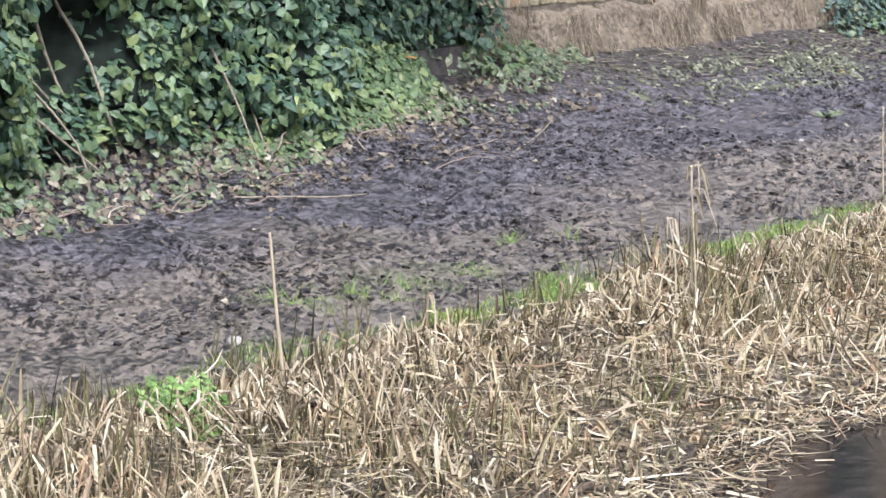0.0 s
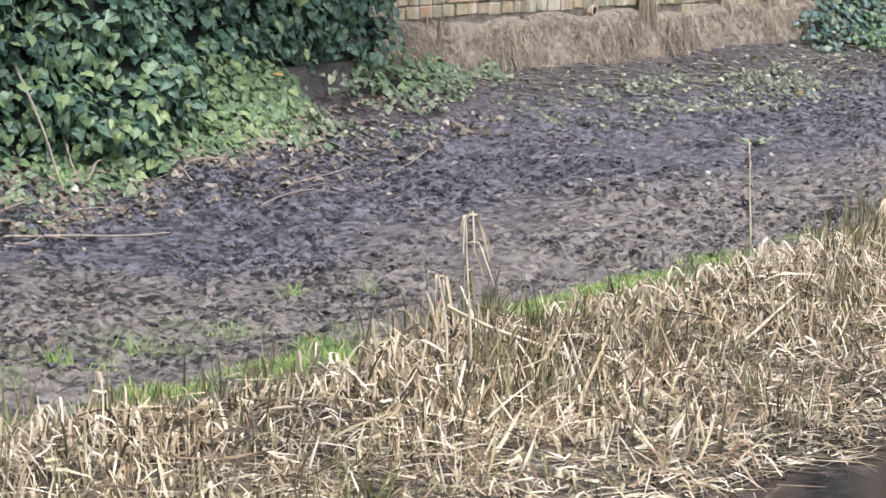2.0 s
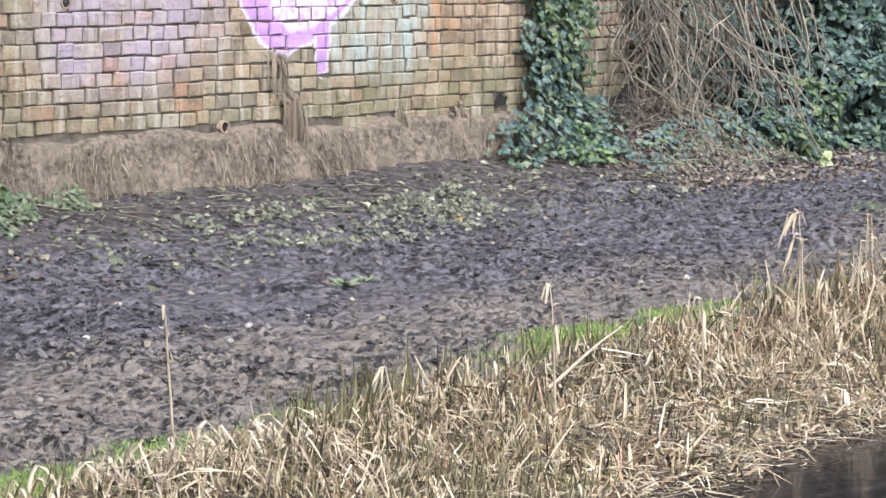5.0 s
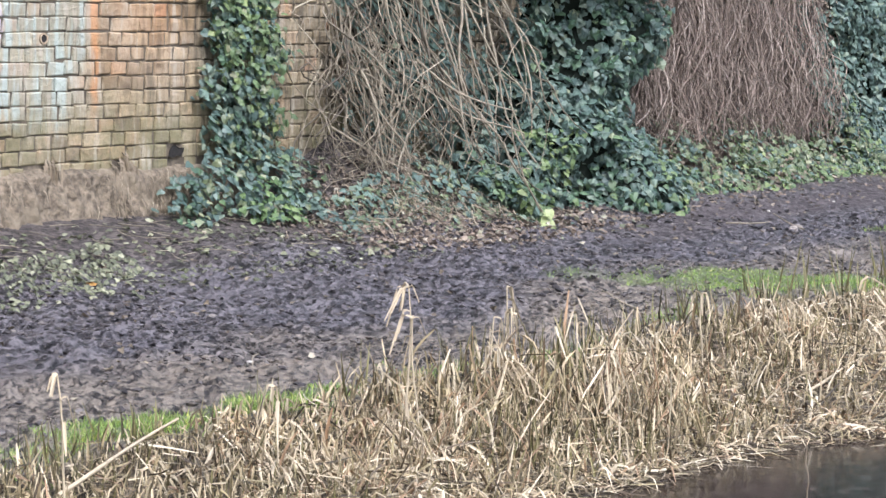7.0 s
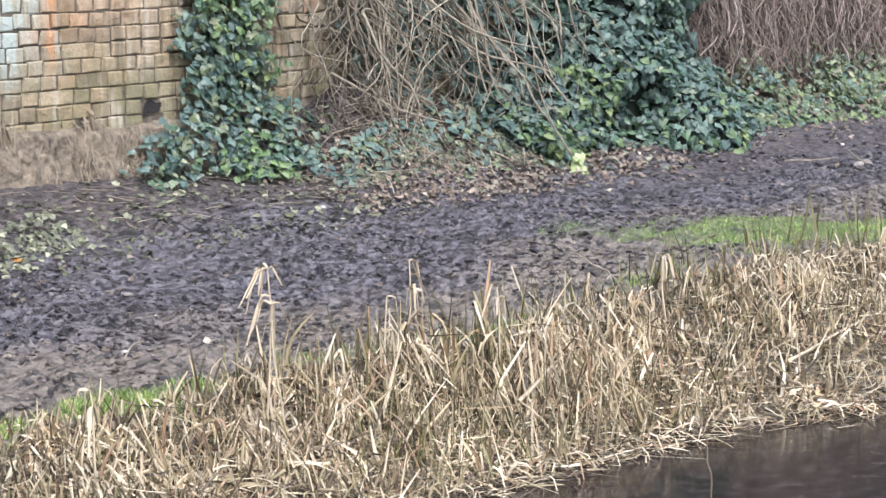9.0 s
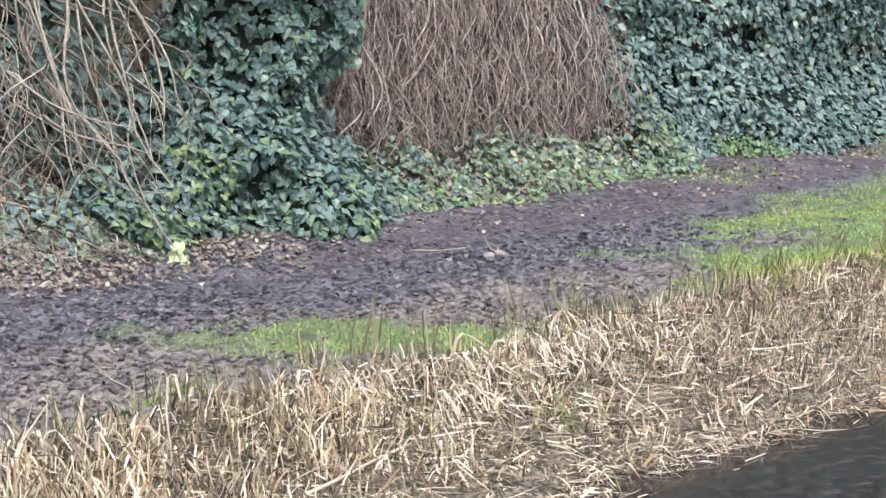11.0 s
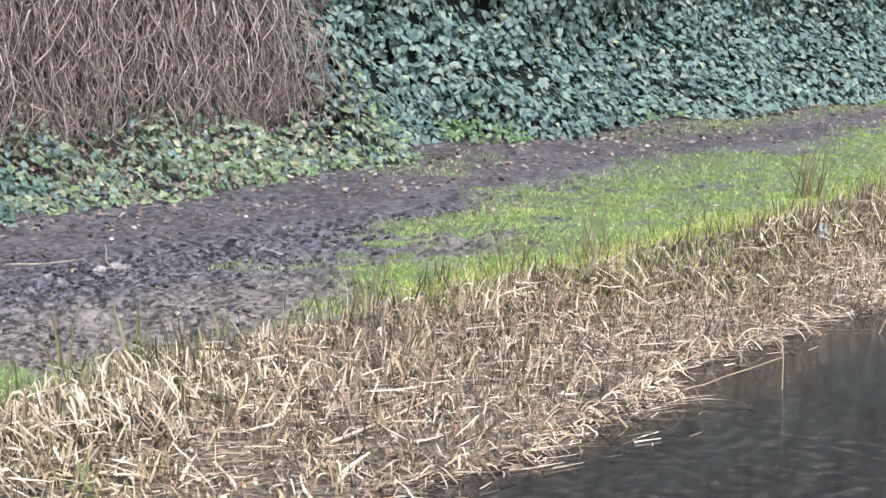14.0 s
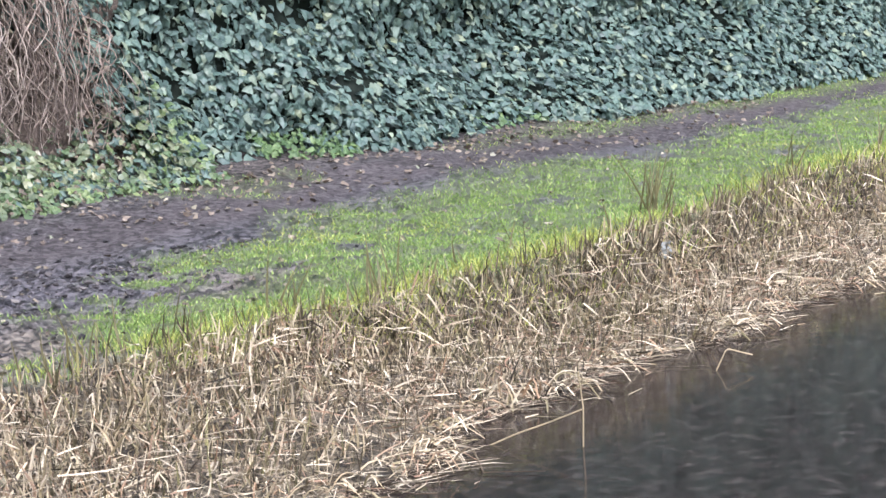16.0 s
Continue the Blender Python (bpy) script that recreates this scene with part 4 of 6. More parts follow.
ivy("", "", 11.3, 12.9, 0.3, 1.3, lambda x, z: clump_depth(x, z) + 0.03, lambda x, z: clump_keep(x, z) * np.clip(0.15 + 1.1 * vnoise(2.2 * x + 7, 2.2 * z), 0, 1), 1400, 0.060, 42, IVY_BUSH, singles=0, core=2, parts=clump)
ivy("", "", 10.7, 12.6, -0.15, 0.42, lambda x, z: clump_depth(x, z) + 0.05, lambda x, z: clump_keep(x, z) * np.clip(0.5 - 1.1 * z + 0.9 * vnoise(2.5 * x, 2.5 * z + 3), 0, 1), 1500, 0.056, 41, IVY_LIGHT, singles=0, core=2, parts=clump)
ivy("", "", 10.7, 13.4, -0.15, 0.5, lambda x, z: clump_depth(x, z) + 0.03, lambda x, z: clump_keep(x, z) * np.clip(0.75 - 1.3 * z + 0.7 * vnoise(3 * x, 3 * z + 9), 0, 1), 1900, 0.056, 38, IVY_BUSH, singles=0, core=2, parts=clump)


# the long ivy hedge on the rest of the wall
def hedge_depth(x, z):
    return 0.16 + 0.12 * fbm(1.5 * x, 1.8 * z, 3) + 0.30 * np.clip((0.5 - z) / 0.6, 0, 1) - 0.12 * np.exp(-(((x - 17.6) / 0.32) ** 2 + ((z - 0.78) / 0.15) ** 2)) + 0.05 * np.clip(z - 0.8, 0, 2)


def hedge_keep(x, z):
    left = np.interp(z, [-0.2, 0.2, 0.4, 0.6, 0.85, 1.15, 2.7], [16.3, 16.15, 16.0, 15.72, 15.3, 14.95, 13.2]) + 0.16 * vnoise(6 * z, 0 * z + 4)
    holes = 1 - 0.6 * np.clip((vnoise(2.7 * x, 2.7 * z + 40) - 0.62) / 0.15, 0, 1)
    hollow = 1 - 0.74 * np.exp(-((((x - 17.6) / 0.30) ** 2 + ((z - 0.78) / 0.14) ** 2) ** 2))
    return np.clip((x - left) / 0.06, 0, 1) * holes * hollow


hedge = ivy("ivy_hedge", "long wall completely covered in dense blue-green ivy", 14.9, 26.0, -0.2, 1.2, hedge_depth, hedge_keep, 36000, 0.060, 28, singles=70, core=0.2, jitter=0.42, thick=0.17, pattern=(PLAIN_V, PLAIN_F))
ivy("", "", 13.0, 26.0, 1.2, 3.7, hedge_depth, hedge_keep, 17000, 0.08, 29, singles=0, parts=hedge, pattern=(PLAIN_V, PLAIN_F))
ivy("", "", 26.0, 48.0, -0.2, 3.7, hedge_depth, hedge_keep, 8500, 0.15, 30, singles=0, parts=hedge, pattern=(PLAIN_V, PLAIN_F))


# low ivy and weeds along the foot of the wall
def skirt(name, label, x0, x1, reach, height, count, size, seed, mat, pattern=(IVY_V, IVY_F), off=0.0, category="weeds", thin=0.0):
    """Low leaves on the ground in front of the wall. reach(x): how far out; height: how high at the back."""
    r = np.random.default_rng(seed)
    top = thing(name, label, category, at=(0.5 * (x0 + x1), -0.5, -0.1))
    x = r.uniform(x0, x1, count)
    u = r.random(count)
    far, near = reach(x), off * np.ones(count)
    ok = (vnoise(3.2 * x + 5, 4 * u) > -1 + 2 * thin) & (far > near)
    x, u, far, near = x[ok], u[ok], far[ok], near[ok]
    y = -(near + (far - near) * u)
    z = surface(x, y) + 0.015 + height * (1 - u) * (0.5 + 0.5 * r.random(len(x))) * (0.7 + 0.5 * vnoise(2.5 * x, 0 * x + 1))
    face = unit(np.stack([r.normal(0, 0.3, len(x)), -0.9 + 0 * x, 0.5 + 0 * x], -1))
    side, tip = leaf_frames(len(x), face, 0.6, r, 0.4)
    s = size * r.uniform(0.55, 1.3, len(x))
    place = np.stack([x, y, z], -1)
    base = np.array(top.location)
    k = min(30, len(x) // 2)
    v, f = scatter(pattern[0], pattern[1], place[k:], side[k:], tip[k:], s[k:], 0.07)
    child("foliage", mesh_from("foliage", v - base, f, mat), top, kind="stuff")
    one = mesh_from("leaf", pattern[0], pattern[1], mat)
    for n in range(k):
        ob = child("leaf", one, top)
        m = Matrix((side[n], tip[n], np.cross(side[n], tip[n]))).transposed().to_4x4()
        ob.matrix_basis = Matrix.Translation(place[n] - base + np.array([0, 0, 0.01])) @ m @ Matrix.Scale(s[n], 4)
    return top


def reach_of(xs, ys, wob=0.1):
    return lambda x: np.interp(x, xs, ys) + wob * vnoise(3.3 * x, 0 * x + 6)


skirt("trailing_ivy", "pale trailing ivy and wilted leaves under the bush", -7, 2.6, reach_of([-5, -1.8, -0.3, 0.4, 1.2, 2.6], [1.95, 1.85, 1.75, 1.45, 1.2, 0.85]), 0.16, 1400, 0.050, 41, IVY_PALE, off=0.75)
skirt("withered_ivy", "brown withered leaves lying below the ivy bush", -7, 2.4, reach_of([-5, -1.8, -0.3, 0.4, 1.2, 2.4], [1.95, 1.85, 1.72, 1.5, 1.3, 0.95]), 0.10, 1500, 0.043, 49, DEAD_LEAF, off=0.8)
skirt("wall_foot_weeds", "low green weeds among dead stalks at the foot of the wall", 2.2, 4.8, reach_of([2.2, 3.2, 4.0, 4.8], [1.05, 1.0, 0.65, 0.28], 0.05), 0.20, 700, 0.045, 42, IVY_PALE, off=0.15, thin=0.35)
skirt("creeping_ivy", "creeping ivy leaves over the litter below the vines", 9.3, 11.2, reach_of([9.3, 10, 11.2], [0.72, 0.82, 0.95], 0.06), 0.14, 420, 0.052, 43, IVY, off=0.4)
skirt("creeping_ivy", "pale creeping ivy leaves among the litter below the vines", 9.4, 11.1, reach_of([9.4, 10, 11.1], [0.75, 0.88, 0.95], 0.06), 0.12, 300, 0.046, 40, IVY_PALE, off=0.45)
skirt("clump_fringe", "fringe of small ivy leaves at the foot of the dry stems", 13.0, 16.6, reach_of([13, 14, 15.3, 16.6], [0.72, 0.68, 0.66, 0.5], 0.06), 0.5, 750, 0.05, 44, IVY, off=0.05)
skirt("clump_fringe", "dull green ivy hanging over the foot of the dry stems", 13.0, 16.4, reach_of([13, 14, 15.3, 16.4], [0.74, 0.70, 0.68, 0.5], 0.06), 0.55, 1000, 0.05, 39, IVY_PALE, off=0.08)
skirt("clump_fringe", "pale mixed ivy and weeds at the foot of the dry stems", 13.1, 16.6, reach_of([13.1, 14, 15.3, 16.6], [0.76, 0.74, 0.72, 0.55], 0.06), 0.40, 650, 0.044, 47, IVY_LIGHT, off=0.12)
skirt("clump_fringe", "withered leaves among the weeds below the dry stems", 13.3, 16.2, reach_of([13.3, 14, 15.3, 16.2], [0.7, 0.72, 0.7, 0.5], 0.06), 0.42, 520, 0.038, 48, DEAD_LEAF, off=0.1)
for n, (a, b, d, c) in enumerate([(14.5, 15.5, 0.56, 420), (16.1, 16.7, 0.45, 120), (17.1, 18.2, 0.55, 420), (19.0, 20.2, 0.45, 150), (9.0, 9.35, 0.55, 120)]):
    skirt("nettles", "patch of fresh light green nettles at the foot of the ivy", a, b, reach_of([a, 0.5 * (a + b), b], [0.3, d, 0.3], 0.03), 0.20, c, 0.05, 50 + n, NETTLE, (OVAL_V, OVAL_F), off=0.2)
skirt("leafy_weeds", "low patch of pale green weeds flattened in the mud", 5.0, 7.4, reach_of([5.0, 5.5, 6.3, 7.0, 7.4], [1.25, 1.45, 1.4, 1.15, 0.95], 0.12), 0.05, 900, 0.034, 46, WEED, off=0.62, thin=0.3)
skirt("nettles", "bright green nettle patch among the reeds on the bank", -4.14, -3.80, reach_of([-4.14, -3.97, -3.80], [4.40, 4.46, 4.38], 0.04), 0.10, 420, 0.027, 56, FRESH, (OVAL_V, OVAL_F), off=4.24)
skirt("hanging_ivy", "lighter green ivy trailing from the bush down to the mud", 0.3, 2.55, reach_of([0.3, 1.0, 2.0, 2.55], [1.25, 1.18, 0.95, 0.78], 0.06), 0.42, 1800, 0.060, 45, IVY_LIGHT, off=0.5)
skirt("wall_foot_weeds", "fresh green weeds standing at the foot of the wall", 3.3, 4.3, reach_of([3.3, 3.8, 4.3], [0.55, 0.5, 0.35], 0.04), 0.26, 260, 0.050, 57, IVY_LIGHT, off=0.2)
skirt("wall_foot_weeds", "yellow-green leaves at the foot of the ivy bush", 1.9, 2.6, reach_of([1.9, 2.6], [0.85, 0.7], 0.04), 0.30, 90, 0.045, 58, FRESH, off=0.45)


# ---- hanging vines ----
def vines(name, label, lines, radii, mat, singles, stem_label):
    top = thing(name, label, "vines", at=tuple(np.mean([p[-1] for p in lines], 0)))
    base = np.array(top.location)
    for p, a in list(zip(lines, radii))[:singles]:
        v, f = tube(p - base, np.linspace(a, 0.45 * a, len(p)))
        child("vine", mesh_from("vine", v, f, mat, True), top)
    v, f = join([tube(p - base, np.linspace(a, 0.5 * a, len(p)), 3) for p, a in list(zip(lines, radii))[singles:]])
    child("stem_tangle", mesh_from("stem_tangle", v, f, mat, True), top, stem_label, "stuff")
    return top


rv = np.random.default_rng(61)
lines, radii = [], []
for k in range(210):
    x = rv.choice([rv.uniform(9.6, 11.35), rv.normal(10.02, 0.18), rv.normal(10.75, 0.12)], p=[0.34, 0.54, 0.12])
    off = 0.12 + 0.45 * np.clip((x - 9.4) / 1.5, 0, 1) * rv.random() + 0.05 * rv.random()
    p = (x + rv.normal(0, 0.1), -off * 0.8, rv.uniform(0.7, 1.5))
    drop = rv.uniform(0.35, 1.3)
    q = (x + rv.normal(0.08, 0.25), -off - rv.uniform(0, 0.25), max(p[2] - drop, -0.08 + 0.25 * rv.random()))
    lines.append(wavy(p, q, 13, rv, 0.38, rv.normal(0, 0.05)))
    radii.append(rv.choice([0.003, 0.0045, 0.0065, 0.0095], p=[0.3, 0.36, 0.24, 0.1]))
for k in range(11):
    x = rv.uniform(10.2, 11.0)
    lines.insert(0, wavy((x, -0.35, 1.6), (x + rv.normal(0.25, 0.25), -0.75, rv.uniform(0.15, 0.5)), 12, rv, 0.25))
    radii.insert(0, rv.uniform(0.007, 0.012))
for a, b in [((10.2, -0.5, 0.85), (10.72, -0.88, 0.54)), ((10.35, -0.6, 0.62), (10.85, -0.85, 0.40)), ((10.7, -0.8, 0.35), (10.93, -0.93, -0.08)), ((9.7, -0.25, 0.45), (10.4, -0.6, 0.12))]:
    lines.insert(0, wavy(a, b, 9, rv, 0.08, 0.04))
    radii.insert(0, 0.008)
vines("vine_curtain", "curtain of bare tan ivy vines hanging in front of the wall", lines, radii, VINE, 90, "fine tangled ivy stems")

lines, radii = [], []
for k in range(1500):
    z = rv.uniform(0.45, 1.8)
    x = rv.uniform(12.75, 16.15 - 0.6 * max(z - 0.45, 0) + rv.normal(0, 0.12))
    if math.hypot(x - 15.69, (z - 0.65) * 0.7) < 0.14:
        continue
    off = 0.10 + 0.16 * rv.random() + 0.12 * max(0.4 - z, 0)
    ln = min(rv.uniform(0.25, 1.0), z - 0.12 - 0.2 * rv.random())
    lines.append(wavy((x, -off, z), (x + rv.normal(0.04, 0.07), -off - 0.08 * rv.random(), z - ln), 12, rv, 0.22))
    radii.append(rv.choice([0.0026, 0.004, 0.0055, 0.008], p=[0.38, 0.36, 0.2, 0.06]))
vines("dry_stem_curtain", "matted reddish-brown dead ivy stems clinging to the wall", lines, radii, DRY_STEM, 110, "fine matted dead stems")


lines, radii = [], []
for k in range(40):
    x, y = rv.uniform(-3.4, 1.2), -rv.uniform(1.15, 1.95)
    a, ln = rv.normal(0.1, 0.7), rv.uniform(0.15, 0.5)
    p, q = (x, y, float(surface(x, y)) + 0.03), (x + ln * math.cos(a), y - 0.4 * ln * math.sin(a), 0.0)
    q = (q[0], q[1], float(surface(q[0], q[1])) + 0.02)
    lines.append(wavy(p, q, 9, rv, 0.16, -rv.uniform(0, 0.08)))
    radii.append(rv.uniform(0.003, 0.006))
vines("trailing_vine", "bare brown ivy stems trailing over the mud below the bush", lines, radii, DRY_STEM, 20, "thin trailing stems")


def dead_backing():
    gx, gz = np.meshgrid(np.arange(12.6, 16.3, 0.03), np.arange(-0.1, 3.4, 0.03), indexing="ij")
    gy = -(0.03 + 0.04 * fbm(7 * gx, 7 * gz, 3) + 0.12 * np.clip(0.35 - gz, 0, 1))
    n = gx.shape[1]
    i, j = np.meshgrid(np.arange(gx.shape[0] - 1), np.arange(n - 1), indexing="ij")
    f = np.stack([i * n + j, (i + 1) * n + j, (i + 1) * n + j + 1, i * n + j + 1], -1).reshape(-1, 4)
    me = mesh_from("leaf_mould", np.stack([gx, gy, gz], -1).reshape(-1, 3), f, plain("dry_leaf_mould", (0.045, 0.033, 0.027), (0.16, 0.12, 0.095), 26, 0.9, 0.02), True)
    tagged(new("leaf_mould", me), "mat of dry brown leaf mould behind dead ivy stems", "leaf mould", kind="stuff")


dead_backing()


# ---- leaf litter ----
def twig_drift():
    """Broken twigs on the bank of litter below the vines."""
    r = np.random.default_rng(66)
    some = []
    for k in range(260):
        x, y = r.normal(10.2, 0.45), -r.uniform(0.15, 0.85)
        a, ln = r.normal(1.2, 0.8), r.uniform(0.08, 0.3)
        p = np.array([x, y, float(surface(x, y)) + 0.02 + 0.05 * r.random()])
        q = p + ln * np.array([math.cos(a), -0.5 * abs(math.sin(a)), -0.25])
        q[2] = float(surface(q[0], q[1])) + 0.03
        some.append(tube(wavy(p, q, 5, r, 0.05), np.linspace(0.0035, 0.002, 5), 3))
    v, f = join(some)
    tagged(new("twig_drift", mesh_from("twig_drift", v, f, VINE, True)), "drift of broken tan twigs below the hanging vines", "twigs", kind="stuff")


twig_drift()


def wall_foot_twigs():
    r = np.random.default_rng(67)
    some = []
    for k in range(190):
        x, y = r.uniform(3.4, 9.4), -0.12 - 0.75 * r.random() ** 1.5
        a, ln = r.normal(0.2, 0.9), r.uniform(0.05, 0.22)
        p = np.array([x, y, float(surface(x, y)) + 0.015])
        q = p + ln * np.array([math.cos(a), -abs(math.sin(a)), 0.0])
        q[2] = float(surface(q[0], q[1])) + 0.02
        some.append(tube(wavy(p, q, 4, r, 0.04), np.linspace(0.003, 0.0018, 4), 3))
    v, f = join(some)
    tagged(new("fallen_twigs", mesh_from("fallen_twigs", v, f, VINE, True)), "thin dead twigs strewn along the foot of the wall", "twigs", kind="stuff")


wall_foot_twigs()


def dry_grass_drift():
    """Dead grass lying and hanging over the bank of litter below the vines."""
    r = np.random.default_rng(68)
    n = 800
    x, y = r.normal(10.05, 0.4, n), -r.uniform(0.06, 0.8, n)
    a = r.random(n) * 2 * np.pi
    way = unit(np.stack([np.cos(a), -0.5 - 0.4 * np.sin(a), r.uniform(0.0, 0.6, n)], -1))
    tip = unit(np.stack([0.5 * np.cos(a), -0.5 + 0 * a, -r.uniform(0.2, 0.8, n)], -1))
    v, f = strips(np.stack([x, y, ground_z(x, y) + 0.02], -1), way, tip, r.uniform(0.05, 0.17, n), r.uniform(0.003, 0.006, n), 0.45, 4, 0.35)
    v[:, 2] = np.maximum(v[:, 2], ground_z(v[:, 0], v[:, 1]) + 0.012)
    tagged(new("dead_grass_drift", mesh_from("dead_grass_drift", v, f, HAY)), "dry tan grass lying over the litter below the vines", "dead grass", kind="stuff")


dry_grass_drift()


def litter(name, label, x, y, size, mat, r, lift=0.012, pattern=(OVAL_V, OVAL_F), flat=0.35):
    z = surface(x, y) + lift
    n = len(x)
    face = unit(np.stack([r.normal(0, flat, n), r.normal(-0.2, flat, n), np.ones(n)], -1))
    side, tip = leaf_frames(n, face, 0.0, r, 0.2)
    v, f = scatter(pattern[0], pattern[1], np.stack([x, y, z], -1), side, tip, size * r.uniform(0.5, 1.4, n), 0.12)
    tagged(new(name, mesh_from(name, v, f, mat)), label, "leaf litter", kind="stuff")


rl = np.random.default_rng(71)
n = 2600
x = 8.9 + 3.6 * rl.beta(2.0, 2.8, n)
litter("leaf_litter", "drift of dry brown and tan leaves below the vines", x, -rl.uniform(0.08, 1.0, n) - 0.45 * rl.random(n) ** 2, 0.038, CAUGHT_LEAF, rl, 0.02, (OVAL_V, OVAL_F), 0.8)
n = 1200
x = rl.uniform(-3.5, 3.8, n)
litter("leaf_litter", "dry leaves scattered under the ivy bush", x, -np.interp(x, [-3.5, 0, 2, 4.5], [1.2, 1.0, 0.7, 0.3]) - 0.8 * rl.random(n) ** 1.5, 0.038, DEAD_LEAF, rl, 0.02, (IVY_V, IVY_F), 0.6)
n = 1500
x = rl.uniform(-4.5, 20, n)
litter("leaf_litter", "single pale leaves trodden into the mud", x, -rl.uniform(0.3, 3.3, n), 0.028, DEAD_LEAF, rl, 0.012, (IVY_V, IVY_F), 0.5)
n = 1000
x = rl.uniform(4.0, 9.4, n)
litter("leaf_litter", "greenish fallen leaves on the black mud", x, -0.2 - 1.2 * rl.random(n), 0.034, WEED, rl, 0.012, (IVY_V, IVY_F), 0.5)
n = 800
x = rl.uniform(12, 22, n)
litter("leaf_litter", "dead leaves along the edge of the worn path", x, -0.42 - 0.75 * rl.random(n) ** 1.4, 0.034, CAUGHT_LEAF, rl, 0.012, (IVY_V, IVY_F), 0.5)


def clods():
    """Loose crumbs and clods of wet mud, kicked up in patches on the path."""
    r = np.random.default_rng(76)
    bm = bmesh.new()
    bmesh.ops.create_icosphere(bm, subdivisions=1, radius=1.0)
    round_v, round_f = np.array([p.co[:] for p in bm.verts]), np.array([[p.index for p in q.verts] for q in bm.faces])
    bm.free()
    some = []
    for k in range(6):
        n = 6600
        x, y = r.uniform(-4.8, 15.5, n), -r.uniform(0.5, 3.7, n)
        dense = 0.42 + 1.0 * fbm(1.2 * x, 1.5 * y, 2) + 0.7 * fbm(4.5 * x, 4.5 * y, 2) + 0.25 * np.clip(1 - np.abs(y + 1.9) / 0.8, 0, 1)
        ok = (r.random(n) < np.clip(dense, 0.02, 1)) & (lawn(x, y) < 0.4) & (y > reed_edge(x) + 0.15) & ((x < 12) | (np.abs(y + 1.22) > 0.35) | (r.random(n) < 0.25)) & ((y < -0.85) | (r.random(n) < 0.4))
        x, y = x[ok], y[ok]
        n = len(x)
        z = surface(x, y)
        size = 0.006 + 0.019 * r.random(n) ** 2.3
        z = z + 0.2 * size
        shape = round_v * (1 + r.normal(0, 0.26, (len(round_v), 1))) * [1, 0.75, 0.44]
        a = r.random(n) * 2 * np.pi
        side = unit(np.stack([np.cos(a), np.sin(a), r.normal(0, 0.2, n)], -1))
        up = unit(np.stack([-np.sin(a), np.cos(a), r.normal(0, 0.2, n)], -1))
        some.append(scatter(shape, round_f, np.stack([x, y, z], -1), side, up, size))
    v, f = join(some[:3])
    tagged(new("mud_clods", mesh_from("mud_clods", v, f, CLOD)), "small dark wet clods of mud strewn over the path", "mud", kind="stuff")
    v, f = join(some[3:])
    tagged(new("mud_crumbs", mesh_from("mud_crumbs", v, f, GROUND)), "crumbs of drying mud strewn over the path", "mud", kind="stuff")


clods()
n = 2400
x, z = rl.uniform(13.0, 16.1, n), -0.05 + 1.35 * rl.random(n) ** 1.3
side, tip = leaf_frames(n, np.array([[0, -1.0, 0.2]]) + np.zeros((n, 3)), 0.8, rl, 0.5)
v, f = scatter(IVY_V, IVY_F, np.stack([x, -0.08 - 0.1 * rl.random(n) - 0.25 * np.clip(0.35 - z, 0, 1), z], -1), side, tip, 0.032 * rl.uniform(0.5, 1.3, n), 0.12)
tagged(new("caught_leaves", mesh_from("caught_leaves", v, f, CAUGHT_LEAF)), "dry leaves caught among the dead stems", "dead leaves", kind="stuff")


# ---- turf ----
def build_turf():
    r = np.random.default_rng(81)
    n = 410000
    x = np.concatenate([r.uniform(-5, 13, n // 2), 12.3 + 16 * r.random(n - n // 2) ** 1.5])
    y = np.where(x < 8.8, reed_edge(x) + r.uniform(-0.1, 0.75, n), -r.uniform(0.35, 4.2, n))
    ok = r.random(n) < lawn(x, y) * np.clip(0.9 + 0.9 * fbm(5 * x, 7 * y, 3), 0.1, 1)
    x, y = x[ok], y[ok]
    n = len(x)
    z = surface(x, y) - 0.004
    near_edge = np.clip(1 - (y - reed_edge(x)) / 0.5, 0, 1) * np.interp(x, [9, 13], [0.65, 1])
    tall = (0.020 + 0.032 * near_edge) * r.uniform(0.6, 1.5, n)
    a = r.random(n) * 2 * np.pi
    lean = np.stack([np.cos(a), np.sin(a), 0 * a], -1)
    way = unit(lean * r.uniform(0.1, 0.7, (n, 1)) + [0, 0, 1])
    tip = unit(lean * r.uniform(0.3, 1.2, (n, 1)) + [0, 0, 0.8])
    v, f = strips(np.stack([x, y, z], -1), way, tip, tall, np.interp(x, [0, 14, 28], [0.004, 0.005, 0.009]), 0.6, 2, 0.15)
    gold = np.repeat(r.random(n) < np.clip(1.25 * near_edge - 0.15 + 0.5 * fbm(1.6 * x, 2 * y, 2), 0, 0.9) * np.clip((x - 11.5) / 2, 0.25, 1), 2)
    gold_f, green_f = f[gold], f[~gold]
    tagged(new("turf_grass", mesh_from("turf_grass", v, green_f, GRASS)), "short bright green grass along the bank", "grass", kind="stuff")
    tagged(new("turf_grass", mesh_from("turf_grass", v, gold_f, GOLD_GRASS)), "yellow-green grass along the cut edge of the bank", "grass", kind="stuff")


build_turf()


